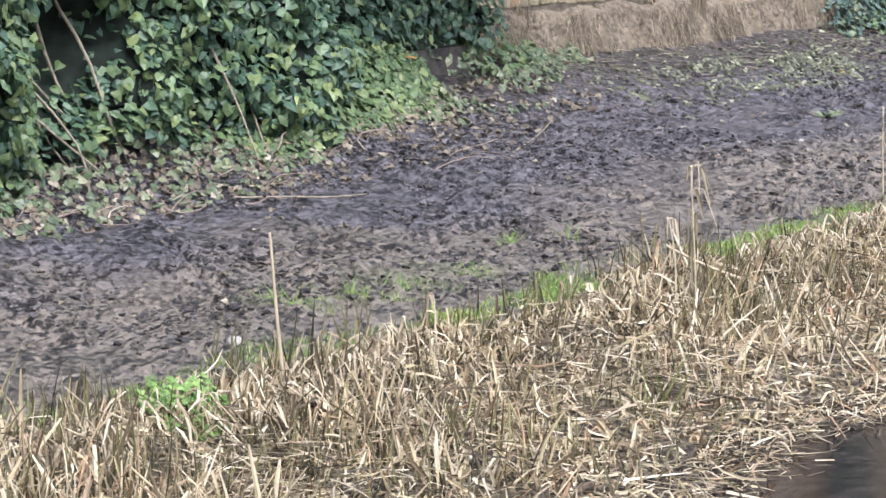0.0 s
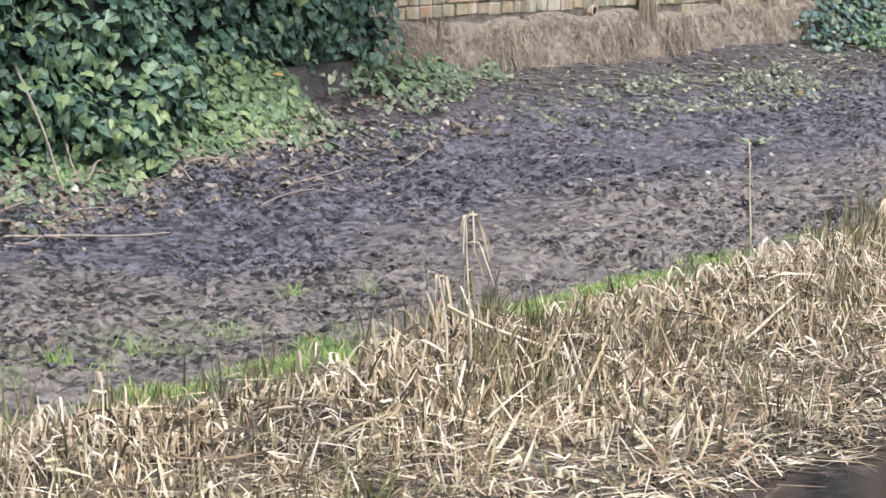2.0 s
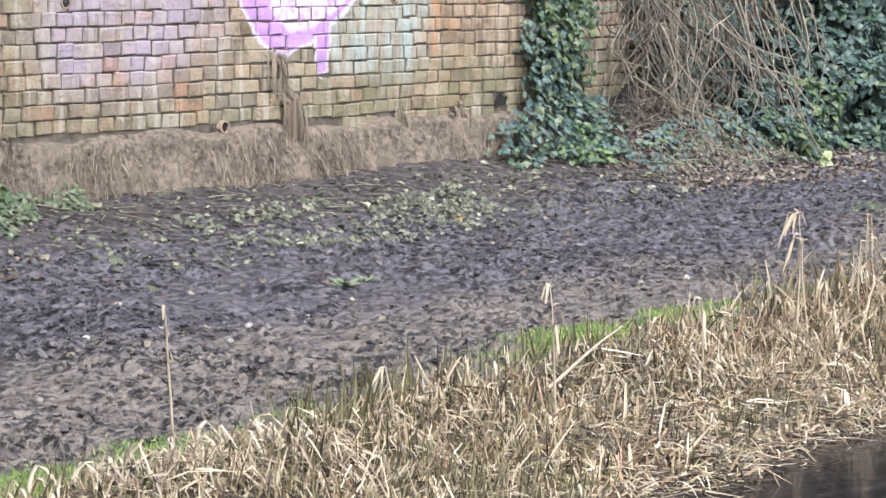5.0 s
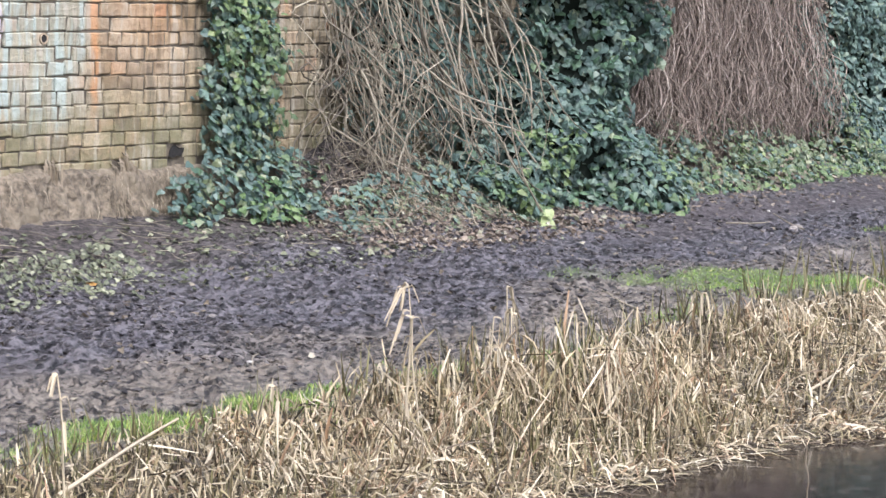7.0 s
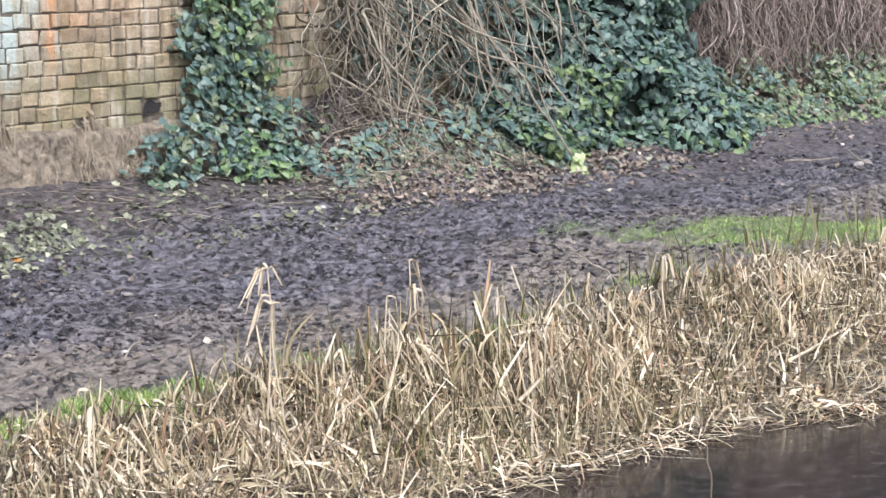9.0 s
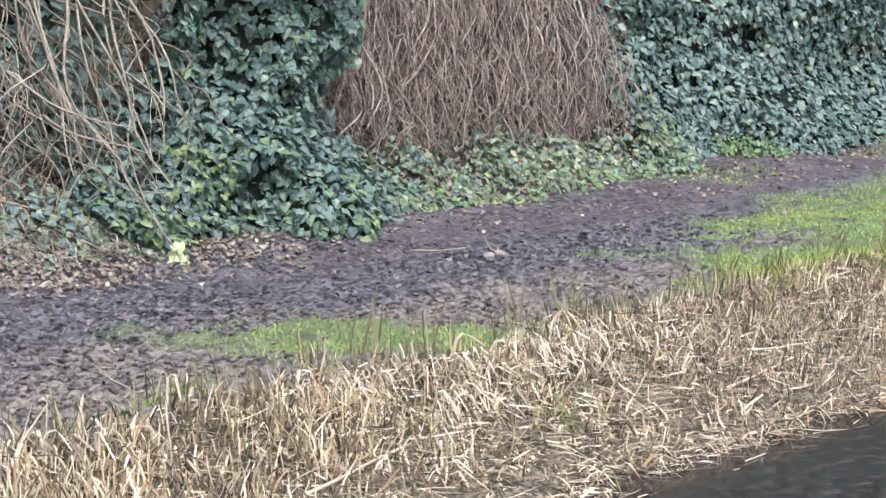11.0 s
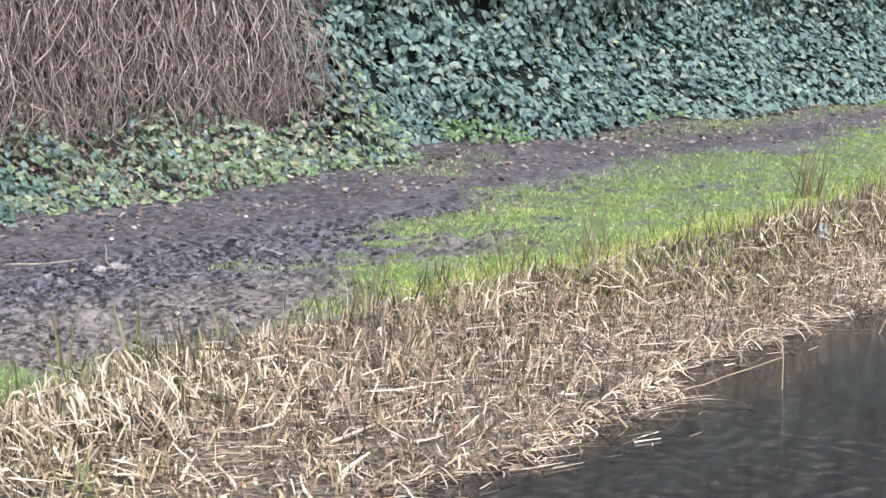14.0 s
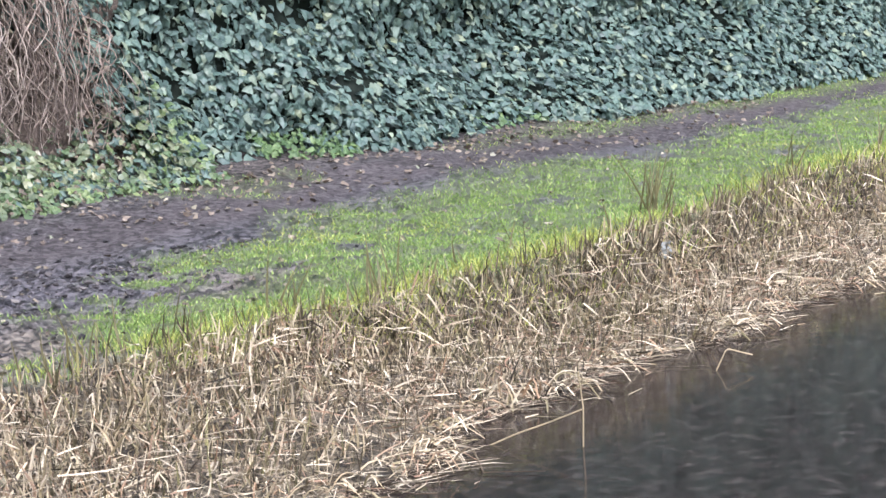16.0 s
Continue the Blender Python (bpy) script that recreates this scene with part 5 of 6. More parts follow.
# ---- the reed bed ----
def reed_places(n, r, lo=0.0, hi=1.0, x0=-8.0, x1=27.0):
    x = x0 + (x1 - x0) * r.random(n) ** 1.15
    x = np.where((r.random(n) < 0.05) & (x1 > 26.5) & (x0 < 0), r.uniform(-14, -8, n), x)
    u = r.uniform(lo, hi, n)
    y = water_edge(x) + (reed_edge(x) - water_edge(x)) * u
    return x, y, u


def edge_cut(x, u, low):
    """Reeds are trampled short where turf reaches the top of the bank."""
    return reed_height(x) * np.interp(u, [0.72, 0.98], [1.0, low])


def build_reeds():
    r = np.random.default_rng(91)
    # upright cut stubble, thickest at the top of the bank
    n = 19000
    x, y, u = reed_places(n, r, 0.1, 1.03)
    ok = r.random(n) < np.clip(0.1 + 0.8 * u + 0.9 * fbm(2.6 * x, 2.5 * y, 2), 0, 1)
    x, y, u = x[ok], y[ok], u[ok]
    n = len(x)
    way = unit(np.stack([r.normal(0, 0.22, n), r.normal(0, 0.22, n), np.ones(n)], -1))
    tip = unit(way + r.normal(0, 0.25, (n, 3)))
    v, f = strips(np.stack([x, y, ground_z(x, y) - 0.02], -1), way, tip, r.uniform(0.07, 0.26, n) * edge_cut(x, u, 0.75), r.uniform(0.006, 0.013, n), 0.6, 3, 0.4, fold=0.5)
    tagged(new("reed_stubble", mesh_from("reed_stubble", v, f, STUBBLE)), "upright dark brown cut stubble of reeds on the bank", "reeds", kind="stuff")
    # shorter brown stems and hanging thatch that cover the face of the bank
    n = 8500
    x, y, u = reed_places(n, r, 0.58, 1.0)
    way = unit(np.stack([r.normal(0, 0.2, n), r.normal(-0.1, 0.2, n), np.ones(n)], -1))
    v, f = strips(np.stack([x, y, ground_z(x, y) - 0.02], -1), way, unit(way + r.normal(0, 0.35, (n, 3))), r.uniform(0.05, 0.17, n) * np.clip(0.5 + reed_height(x), 0.6, 1.3), r.uniform(0.006, 0.012, n), 0.55, 3, 0.4, fold=0.5)
    tagged(new("reed_stubble", mesh_from("reed_stubble", v, f, STUBBLE)), "short brown and straw-coloured stems on the face of the bank", "reeds", kind="stuff")
    n = 7000
    x, y, u = reed_places(n, r, 0.62, 1.02)
    way = unit(np.stack([r.normal(0, 0.5, n), -r.uniform(0.1, 0.6, n), r.uniform(0.1, 0.7, n)], -1))
    tip = unit(np.stack([r.normal(0, 0.5, n), -r.uniform(0.2, 0.7, n), -r.uniform(0.3, 1.0, n)], -1))
    v, f = strips(np.stack([x, y, ground_z(x, y) + 0.01], -1), way, tip, r.uniform(0.06, 0.2, n), r.uniform(0.005, 0.011, n), 0.35, 4, 0.4, bend=0.4)
    tagged(new("reed_thatch", mesh_from("reed_thatch", v, f, THATCH)), "matted dead leaves hanging over the face of the bank", "reeds", kind="stuff")
    # the dark cut edge of the bank further on
    n = 5500
    x, y, u = reed_places(n, r, 0.80, 1.01, 12.8, 27.0)
    way = unit(np.stack([r.normal(0, 0.15, n), r.normal(-0.1, 0.15, n), np.ones(n)], -1))
    v, f = strips(np.stack([x, y, ground_z(x, y) - 0.02], -1), way, unit(way + r.normal(0, 0.2, (n, 3))), r.uniform(0.03, 0.11, n) * np.clip(0.9 + 0.7 * fbm(2 * x, 0 * x + 5, 2), 0.4, 1.6), r.uniform(0.006, 0.011, n), 0.6, 3, 0.3)
    tagged(new("reed_stubble", mesh_from("reed_stubble", v, f, DARK_STUBBLE)), "dense dark stubble along the cut edge of the bank", "reeds", kind="stuff")
    # thin dark stems standing up out of the mat further on
    q = np.random.default_rng(94)
    n = 3200
    x, y, u = reed_places(n, q, 0.05, 1.05, 10.8, 25.0)
    way = unit(np.stack([q.normal(0, 0.2, n), q.normal(0, 0.2, n), np.ones(n)], -1))
    v, f = strips(np.stack([x, y, np.maximum(ground_z(x, y), -0.69) - 0.01], -1), way, unit(way + q.normal(0, 0.25, (n, 3))), 0.05 + 0.13 * q.random(n) ** 1.5, q.uniform(0.004, 0.008, n), 0.6, 3, 0.3, fold=0.5)
    tagged(new("reed_stubble", mesh_from("reed_stubble", v, f, DARK_STUBBLE)), "thin dark stems standing in the flattened reeds", "reeds", kind="stuff")
    # pale dead leaves in bunches that lean together, most of them bent over or snapped
    m = 4100
    cx, cy, cu = reed_places(m, r, 0.05, 1.0)
    keep = r.random(m) < np.interp(cu, [0.05, 0.45], [0.35, 1])
    cx, cy, cu = cx[keep], cy[keep], cu[keep]
    m = len(cx)
    size = np.clip(r.normal(0.85, 0.3, m) + 0.5 * fbm(1.7 * cx, 2.0 * cy, 2), 0.35, 1.5)
    many = np.clip((11.5 * size * (0.6 + 0.6 * cu)).astype(int), 3, 22)
    who = np.repeat(np.arange(m), many)
    n = len(who)
    x, y, u, s = cx[who] + r.normal(0, 0.05, n), cy[who] + r.normal(0, 0.04, n), cu[who], size[who]
    a = r.random(m)[who] * 2 * np.pi + r.normal(0, 0.8, n)
    lean = np.stack([np.cos(a), np.sin(a), 0 * a], -1)
    tilt = np.clip(r.normal(0.18, 0.22, n) + np.interp(u, [0, 0.5, 0.9], [0.7, 0.45, 0]) * np.interp(x, [-4, 3.5, 4.3, 7.5, 8.5, 20], [1, 1, 0.7, 0.7, 1, 1]), 0.02, 1.6)
    way = unit(lean * tilt[:, None] + [0, 0, 1])
    snap = r.random(n) < 0.74
    b = a + r.normal(0, 0.9, n)
    fall = np.stack([np.cos(b) * r.uniform(0.1, 1.0, n), np.sin(b) * r.uniform(0.1, 1.0, n), -r.uniform(0.2, 1.5, n)], -1)
    tip = np.where(snap[:, None], unit(fall), unit(way + 0.4 * r.normal(0, 1, (n, 3))))
    tall = r.uniform(0.09, 0.36, n) * (0.6 + 0.4 * s) * edge_cut(x, u, 0.75) * np.interp(u, [0.05, 0.5], [0.65, 1])
    v, f = strips(np.stack([x, y, ground_z(x, y) - 0.01 + 0.03 * r.random(n)], -1), way, tip, tall, (0.006 + 0.012 * r.random(n) ** 1.6) * np.interp(x, [10, 12], [1, 0.72]), r.uniform(0.22, 0.7, n), 4, 0.4, bend=0.45, fold=0.55)
    v[:, 2] = np.maximum(v[:, 2], -0.685)
    dull = np.repeat(np.random.default_rng(92).random(n) < np.interp(x, [9.8, 12], [0.05, 0.8]), 8)
    tagged(new("dead_reeds", mesh_from("dead_reeds", v, f[~dull], STRAW)), "pale straw-coloured dead reed leaves, bent and broken", "reeds", kind="stuff")
    tagged(new("dead_reeds", mesh_from("dead_reeds", v, f[dull], DULL_REED)), "dull brown and russet dead reed leaves, bent and broken", "reeds", kind="stuff")
    # dark olive stems cut to points, in stands along the top of the bank and thinner down the slope
    n = 22000
    x, y, u = reed_places(n, r, 0.12, 1.12)
    ok = r.random(n) < np.clip(0.0 + 0.55 * np.clip(u, 0, 1) ** 2 + 0.85 * fbm(2.9 * x + 2, 2.2 * y + 31, 2), 0.03, 1) * np.interp(x, [-4, -1, 0, 1.6, 2.2, 3.3, 4, 8, 12, 20], [0.8, 0.9, 0.7, 0.6, 1.3, 1.2, 0.6, 0.6, 0.5, 0.5])
    x, y, u = x[ok], y[ok], u[ok]
    n = len(x)
    way = unit(np.stack([r.normal(0, 0.17, n), r.normal(0, 0.17, n), np.ones(n)], -1))
    v, f = strips(np.stack([x, y, ground_z(x, y) - 0.02], -1), way, unit(way + r.normal(0, 0.14, (n, 3))), r.uniform(0.11, 0.28, n) * np.clip(reed_height(x) + 0.25, 0, 0.95) * np.interp(u, [0.1, 0.6], [0.7, 1]), r.uniform(0.007, 0.012, n), 0.6, 3, 0.12, fold=0.5)
    tagged(new("sedge_spikes", mesh_from("sedge_spikes", v, f, SEDGE)), "stiff dark olive sedge blades along the top of the bank", "sedge", kind="stuff")
    # the flattened mat down to the water: long strands crossing one another
    n = 47000
    x, y, u = reed_places(n, r, -0.10, 0.97)
    z = np.maximum(ground_z(x, y), -0.69) + 0.01 + 0.09 * r.random(n) ** 2 * np.clip(u * 2.5 + 0.1, 0, 1)
    a = 0.9 * fbm(1.1 * x, 1.6 * y, 2) + r.normal(0, 0.8, n) + np.where(r.random(n) < 0.5, 0, np.pi)
    way = unit(np.stack([np.cos(a), np.sin(a), r.normal(0.06, 0.16, n) * np.clip(u * 2 + 0.3, 0.2, 1)], -1))
    b = a + r.normal(0, 1.3, n)
    tip = unit(np.stack([np.cos(b), np.sin(b), r.normal(-0.1, 0.2, n)], -1))
    v, f = strips(np.stack([x, y, z], -1), way, tip, 0.04 + 0.22 * r.random(n) ** 1.9, (0.0035 + 0.0085 * r.random(n) ** 1.8) * np.interp(x, [10, 12], [1, 0.75]), r.uniform(0.2, 0.8, n), 3, 0.3, bend=0.8)
    v[:, 2] = np.maximum(v[:, 2], -0.684)
    dull = np.repeat(np.random.default_rng(93).random(n) < np.interp(x, [9.8, 12], [0.1, 0.85]), 3)
    tagged(new("reed_mat", mesh_from("reed_mat", v, f[~dull], THATCH)), "matted fallen reed litter reaching down to the water", "reeds", kind="stuff")
    tagged(new("reed_mat", mesh_from("reed_mat", v, f[dull], DULL_REED)), "dull brown matted reed litter reaching down to the water", "reeds", kind="stuff")
    # leaves that arch out over the water and dip into it
    n = 1300
    x = -4 + 28 * r.random(n)
    y = water_edge(x) + r.uniform(-0.08, 0.18, n)
    way = unit(np.stack([r.normal(0, 0.6, n), -r.uniform(0.1, 0.9, n), r.uniform(0.1, 1.0, n)], -1))
    tip = unit(np.stack([r.normal(0, 0.6, n), -r.uniform(0.2, 0.9, n), -r.uniform(0.2, 1.2, n)], -1))
    v, f = strips(np.stack([x, y, 0 * x - 0.66], -1), way, tip, r.uniform(0.06, 0.24, n), r.uniform(0.005, 0.011, n), r.uniform(0.3, 0.6, n), 6, 0.4, bend=0.4, fold=0.5)
    v[:, 2] = np.maximum(v[:, 2], -0.70)
    tagged(new("dipping_reeds", mesh_from("dipping_reeds", v, f, STRAW)), "dead reed leaves arching down into the water", "reeds", kind="stuff")
    # pale heaps of bleached leaves combed down over the bank
    for cx, cy, wide, n in [(10.35, -3.84, 0.16, 110), (9.5, -3.95, 0.14, 90), (10.75, -3.7, 0.14, 80), (11.3, -3.7, 0.2, 60), (9.9, -3.85, 0.2, 80), (8.9, -3.75, 0.15, 40), (9.3, -3.7, 0.2, 60), (2.45, -4.1, 0.06, 45), (1.95, -4.2, 0.07, 40), (-3.1, -4.3, 0.08, 40), (5.6, -3.95, 0.08, 60),
                           (1.1, -4.10, 0.25, 110), (1.7, -4.05, 0.15, 60), (-3.7, -4.33, 0.25, 110), (-4.5, -4.35, 0.3, 90), (0.2, -4.15, 0.20, 70), (-1.2, -4.20, 0.25, 80), (-2.9, -4.25, 0.20, 70), (4.9, -3.98, 0.20, 80), (5.5, -3.93, 0.05, 60), (6.4, -3.82, 0.05, 60), (7.4, -3.85, 0.2, 70)]:
        x, y = cx + r.normal(0, wide, n), cy + r.normal(0, 0.05, n)
        way = unit(np.stack([r.normal(0, 0.35, n), r.normal(-0.25, 0.3, n), np.ones(n)], -1))
        tip = unit(np.stack([r.normal(0, 0.35, n), -r.uniform(0.1, 0.8, n), -r.uniform(0.3, 1.2, n)], -1))
        v, f = strips(np.stack([x, y, ground_z(x, y)], -1), way, tip, r.uniform(0.12, 0.27, n), r.uniform(0.007, 0.016, n), r.uniform(0.35, 0.6, n), 6, 0.35, bend=0.35, fold=0.5)
        tagged(new("bleached_reeds", mesh_from("bleached_reeds", v, f, PALE_REED)), "bleached dead reed leaves combed down over the bank", "reeds", kind="stuff")
    # dry grass hanging over the footing of the wall
    n = 4600
    x = r.uniform(3.3, 8.7, n)
    dense = r.random(n) < np.clip(0.36 + 1.3 * fbm(2.6 * x, 0 * x + 3, 3), 0.05, 1)
    x = x[dense]
    n = len(x)
    z = r.uniform(-0.04, 0.25, n)
    base = np.stack([x, -0.06 - 0.10 * (0.33 - z) / 0.4, z], -1)
    way = unit(np.stack([r.normal(0, 0.6, n), -0.5 - 0.5 * r.random(n), r.normal(-0.2, 0.5, n)], -1))
    tip = unit(np.stack([r.normal(0, 0.45, n), r.normal(-0.2, 0.12, n), -np.ones(n)], -1))
    v, f = strips(base, way, tip, 0.03 + 0.15 * r.random(n) ** 2, r.uniform(0.0025, 0.006, n), 0.25, 4, 0.3)
    tagged(new("hanging_dead_grass", mesh_from("hanging_dead_grass", v, f, HAY)), "dry brown grass hanging over the footing of the wall", "dead grass", kind="stuff")


build_reeds()


# ---- single reeds that stand out ----
def reed_stalk(name, label, foot, top, radius, r, leaves=2, mat=PALE_REED, droop=0.3, group="tall reeds"):
    ob = thing(name, label, "reed", group, tuple(foot))
    base = np.array(foot)
    line = wavy((0, 0, 0), np.array(top) - base, 8, r, 0.08 if mat is VINE else 0.03)
    v, f = tube(line, np.linspace(radius, radius * 0.55, 8))
    child("stalk", mesh_from("stalk", v, f, mat, True), ob)
    for k in range(1 if leaves > 5 else 0):
        foot_at = np.array([[r.normal(0, 0.03), r.normal(0, 0.03), 0.0]])
        lean = np.array([[r.normal(0, 0.12), r.normal(0, 0.12), 1.0]])
        tall = np.linalg.norm(np.array(top) - base) * r.uniform(0.6, 0.8)
        v, f = strips(foot_at, unit(lean), unit(lean + [[r.normal(0, 0.3), r.normal(0, 0.3), -0.6]]), np.array([tall]), np.array([0.012]), np.array([0.7]), 6, 0.4, bend=0.2)
        child("blade", mesh_from("blade", v, f, mat), ob)
    lee = r.uniform(0, 2 * np.pi)
    for k in range(leaves):
        at = line[r.choice([7, 7, 6, 5])]
        a = lee + r.normal(0, 1.1)
        out = np.array([[math.cos(a), 0.5 * math.sin(a), 0.0]])
        v, f = strips(at[None], unit(out * r.uniform(0.9, 1.6) + [0, 0, r.uniform(0.0, 0.7)]), unit(out * r.uniform(0.0, 0.75) + [0, 0, -1.0]), np.array([droop * r.uniform(0.25, 0.75)]), np.array([0.013]), np.array([0.24]), 9, 0.5, bend=0.10, fold=0.5)
        child("leaf", mesh_from("leaf", v, f, mat), ob)
    return ob


rs = np.random.default_rng(101)
TALL = [(-0.92, -4.36, 0.05, 10), (5.52, -3.95, 0.10, 10), (6.42, -3.80, 0.02, 9), (3.44, -4.13, -0.01, 5), (2.50, -4.10, -0.22, 6), (6.2, -3.9, -0.08, 4), (5.6, -3.98, -0.02, 5),
        (-1.0, -4.30, -0.15, 5), (-2.6, -4.3, -0.25, 4), (4.7, -4.0, -0.2, 4), (7.9, -3.9, -0.12, 4), (6.85, -3.9, -0.12, 4)]
for x, y, t, k in TALL:
    reed_stalk("tall_reed", "tall pale dead reed with broken hanging leaves", (x, y, float(surface(x, y)) - 0.02), (x + rs.normal(0, 0.03), y + 0.02, t), 0.0055, rs, k)
reed_stalk("cane", "single straight pale cane standing in the reeds", (-3.50, -4.36, -0.62), (-3.58, -4.33, 0.075), 0.0085, rs, 0)
reed_stalk("dry_twig", "thin grey twig with curled leaves standing in the mud", (1.43, -4.02, -0.45), (1.35, -4.04, 0.11), 0.0055, rs, 3, PALE_REED, 0.10)
reed_stalk("fallen_reed", "long broken reed leaning across the bank", (3.45, -4.08, -0.42), (4.33, -3.83, -0.29), 0.009, rs, 0)
for a, b in [((-0.35, -4.35, -0.50), (-0.75, -4.12, -0.30)), ((0.6, -4.5, -0.55), (1.2, -4.35, -0.48)), ((-0.2, -4.15, -0.46), (0.35, -4.2, -0.44)), ((8.2, -4.3, -0.56), (9.0, -4.15, -0.5)), ((6.6, -4.2, -0.5), (7.2, -3.95, -0.42)), ((11.2, -4.2, -0.56), (12.1, -4.05, -0.52))]:
    reed_stalk("fallen_reed", "long broken reed lying over the mat", a, b, 0.009, rs, 1)
for a, b in [((8.2, -3.35, -0.29), (8.28, -3.10, -0.19)), ((5.55, -3.1, -0.34), (5.95, -2.85, -0.30)), ((1.7, -1.75, -0.29), (2.6, -1.4, -0.22)), ((-0.6, -1.75, -0.30), (0.15, -1.95, -0.34)), ((12.2, -1.5, -0.19), (12.5, -1.65, -0.19)), ((12.5, -1.9, -0.22), (12.9, -1.45, -0.17))]:
    reed_stalk("fallen_twig", "thin bare twig lying on the mud", a, b, 0.006, rs, 0, VINE, group="twigs")

# bent stems that stand in the water, with their arches
for pts in [[(13.66, -4.26, -0.70), (13.69, -4.38, -0.645), (13.73, -4.50, -0.60), (13.77, -4.62, -0.55)], [(13.77, -4.62, -0.72), (13.78, -4.62, -0.55), (13.77, -4.61, -0.41)], [(15.38, -4.21, -0.72), (15.43, -4.25, -0.6), (15.54, -4.31, -0.64)]]:
    ob = thing("water_reed", "thin dead reed stem bent over in the canal water", "reed", "water reeds", pts[0])
    p = np.array(pts) - pts[0]
    s = np.linspace(0, len(p) - 1, 14)
    smooth_line = np.stack([np.interp(s, np.arange(len(p)), p[:, k]) for k in range(3)], -1)
    v, f = tube(smooth_line, 0.003)
    child("stalk", mesh_from("stalk", v, f, STRAW, True), ob)
drift = [(0.27, -5.33, -0.681), (0.28, -5.44, -0.681), (0.25, -5.58, -0.682), (0.01, -5.84, -0.683)]
ob = thing("floating_reed", "pale broken reed floating on the dark water", "reed", at=drift[0])
p = np.array(drift) - drift[0]
s = np.linspace(0, 3, 12)
v, f = tube(np.stack([np.interp(s, np.arange(4), p[:, k]) for k in range(3)], -1), 0.004)
child("stalk", mesh_from("stalk", v, f, PALE_REED, True), ob)
ob = thing("water_twig", "pale bare twig hanging from the reeds into the water", "twig", at=(6.06, -5.43, -0.291))
for pts in [[(6.06, -5.43, -0.291), (6.13, -5.43, -0.488), (6.14, -5.43, -0.685)], [(5.43, -5.39, -0.685), (5.95, -5.33, -0.685), (6.14, -5.43, -0.685), (5.96, -5.61, -0.685)]]:
    p = np.array(pts) - np.array(ob.location)
    s = np.linspace(0, len(p) - 1, 12)
    v, f = tube(np.stack([np.interp(s, np.arange(len(p)), p[:, k]) for k in range(3)], -1) + rs.normal(0, 0.005, (12, 3)), 0.003)
    child("branch", mesh_from("branch", v, f, HAY, True), ob)
rw = np.random.default_rng(111)
n = 800
x = rw.uniform(-3.5, 22, n)
y = water_edge(x) + 0.06 - 0.34 * rw.random(n) ** 2.4
a = rw.normal(0, 0.6, n)
flat = np.stack([np.cos(a), np.sin(a), 0 * a], -1)
v, f = strips(np.stack([x, y, 0 * x - 0.682], -1), flat, flat, 0.04 + 0.2 * rw.random(n) ** 2, rw.uniform(0.003, 0.007, n), 0.5, 2, 0.6)
v[:, 2] = np.maximum(v[:, 2], -0.6845)
n = 30
x, y = rw.uniform(10.3, 12.6, n), -4.62 - 0.28 * rw.random(n)
a = rw.normal(0.1, 0.25, n)
flat = np.stack([np.cos(a), np.sin(a), 0 * a], -1)
w, g = strips(np.stack([x, y, 0 * x - 0.682], -1), flat, flat, rw.uniform(0.04, 0.18, n), rw.uniform(0.004, 0.008, n), 0.5, 2, 0.6)
v, f = join([(v, f), (w, g)])
v[:, 2] = np.maximum(v[:, 2], -0.6845)
tagged(new("floating_straw", mesh_from("floating_straw", v, f, THATCH)), "pale bits of reed floating at the water's edge", "floating straw", kind="stuff")


# ---- sedge tufts ----
def sedge_tuft(x, y, tall, blades, r, mat=SEDGE, label="tuft of stiff dark sedge blades at the grass edge", wide=0.011, spread=0.22):
    z = float(surface(x, y))
    ob = thing("sedge_tuft", label, "sedge", "sedge tufts", (x, y, z - 0.01))
    for k in range(blades):
        d = np.array([[r.normal(0, spread), r.normal(0, spread), 1.0]])
        v, f = strips(np.array([[r.normal(0, 0.03), r.normal(0, 0.03), 0.0]]), unit(d), unit(d + [[r.normal(0, 0.1), r.normal(0, 0.1), -0.15]]), np.array([1.1 * tall * r.uniform(0.55, 1.1)]), np.array([0.95 * wide]), np.array([0.6]), 4, 0.12)
        child("blade", mesh_from("blade", v, f, mat), ob)


rt = np.random.default_rng(121)
for x, y, h, k in [(17.08, -2.84, 0.34, 16), (17.2, -2.82, 0.30, 11), (14.31, -3.24, 0.26, 8), (13.83, -3.12, 0.22, 5), (13.92, -3.2, 0.20, 4), (15.73, -2.98, 0.20, 4), (16.49, -3.03, 0.18, 4), (14.7, -3.05, 0.2, 3), (19.03, -2.54, 0.26, 5), (19.63, -2.58, 0.22, 4),
                   (20.25, -2.44, 0.26, 6), (13.09, -3.28, 0.22, 5), (12.73, -3.25, 0.20, 5), (10.66, -3.41, 0.26, 5), (9.49, -3.46, 0.30, 4), (9.7, -3.68, 0.28, 5), (12.5, -3.34, 0.20, 4), (11.52, -3.38, 0.20, 4), (15.1, -3.15, 0.16, 4), (18.2, -2.78, 0.18, 4),
                   (8.6, -3.65, 0.22, 6), (5.0, -3.65, 0.2, 6), (2.2, -3.9, 0.24, 7), (2.7, -3.9, 0.2, 7), (1.0, -3.98, 0.22, 7), (-0.4, -4.05, 0.24, 7), (-1.6, -4.02, 0.22, 7), (-2.7, -4.0, 0.25, 7), (-3.4, -4.05, 0.25, 7), (4.2, -3.8, 0.2, 6), (6.9, -3.7, 0.22, 6), (7.6, -3.68, 0.24, 6)]:
    if x > 9:
        sedge_tuft(x, y, h, k, rt)
    else:
        sedge_tuft(x, y, 0.75 * h, k + 3, rt, label="tuft of thin dark sedge spikes among the dead reeds", wide=0.007)
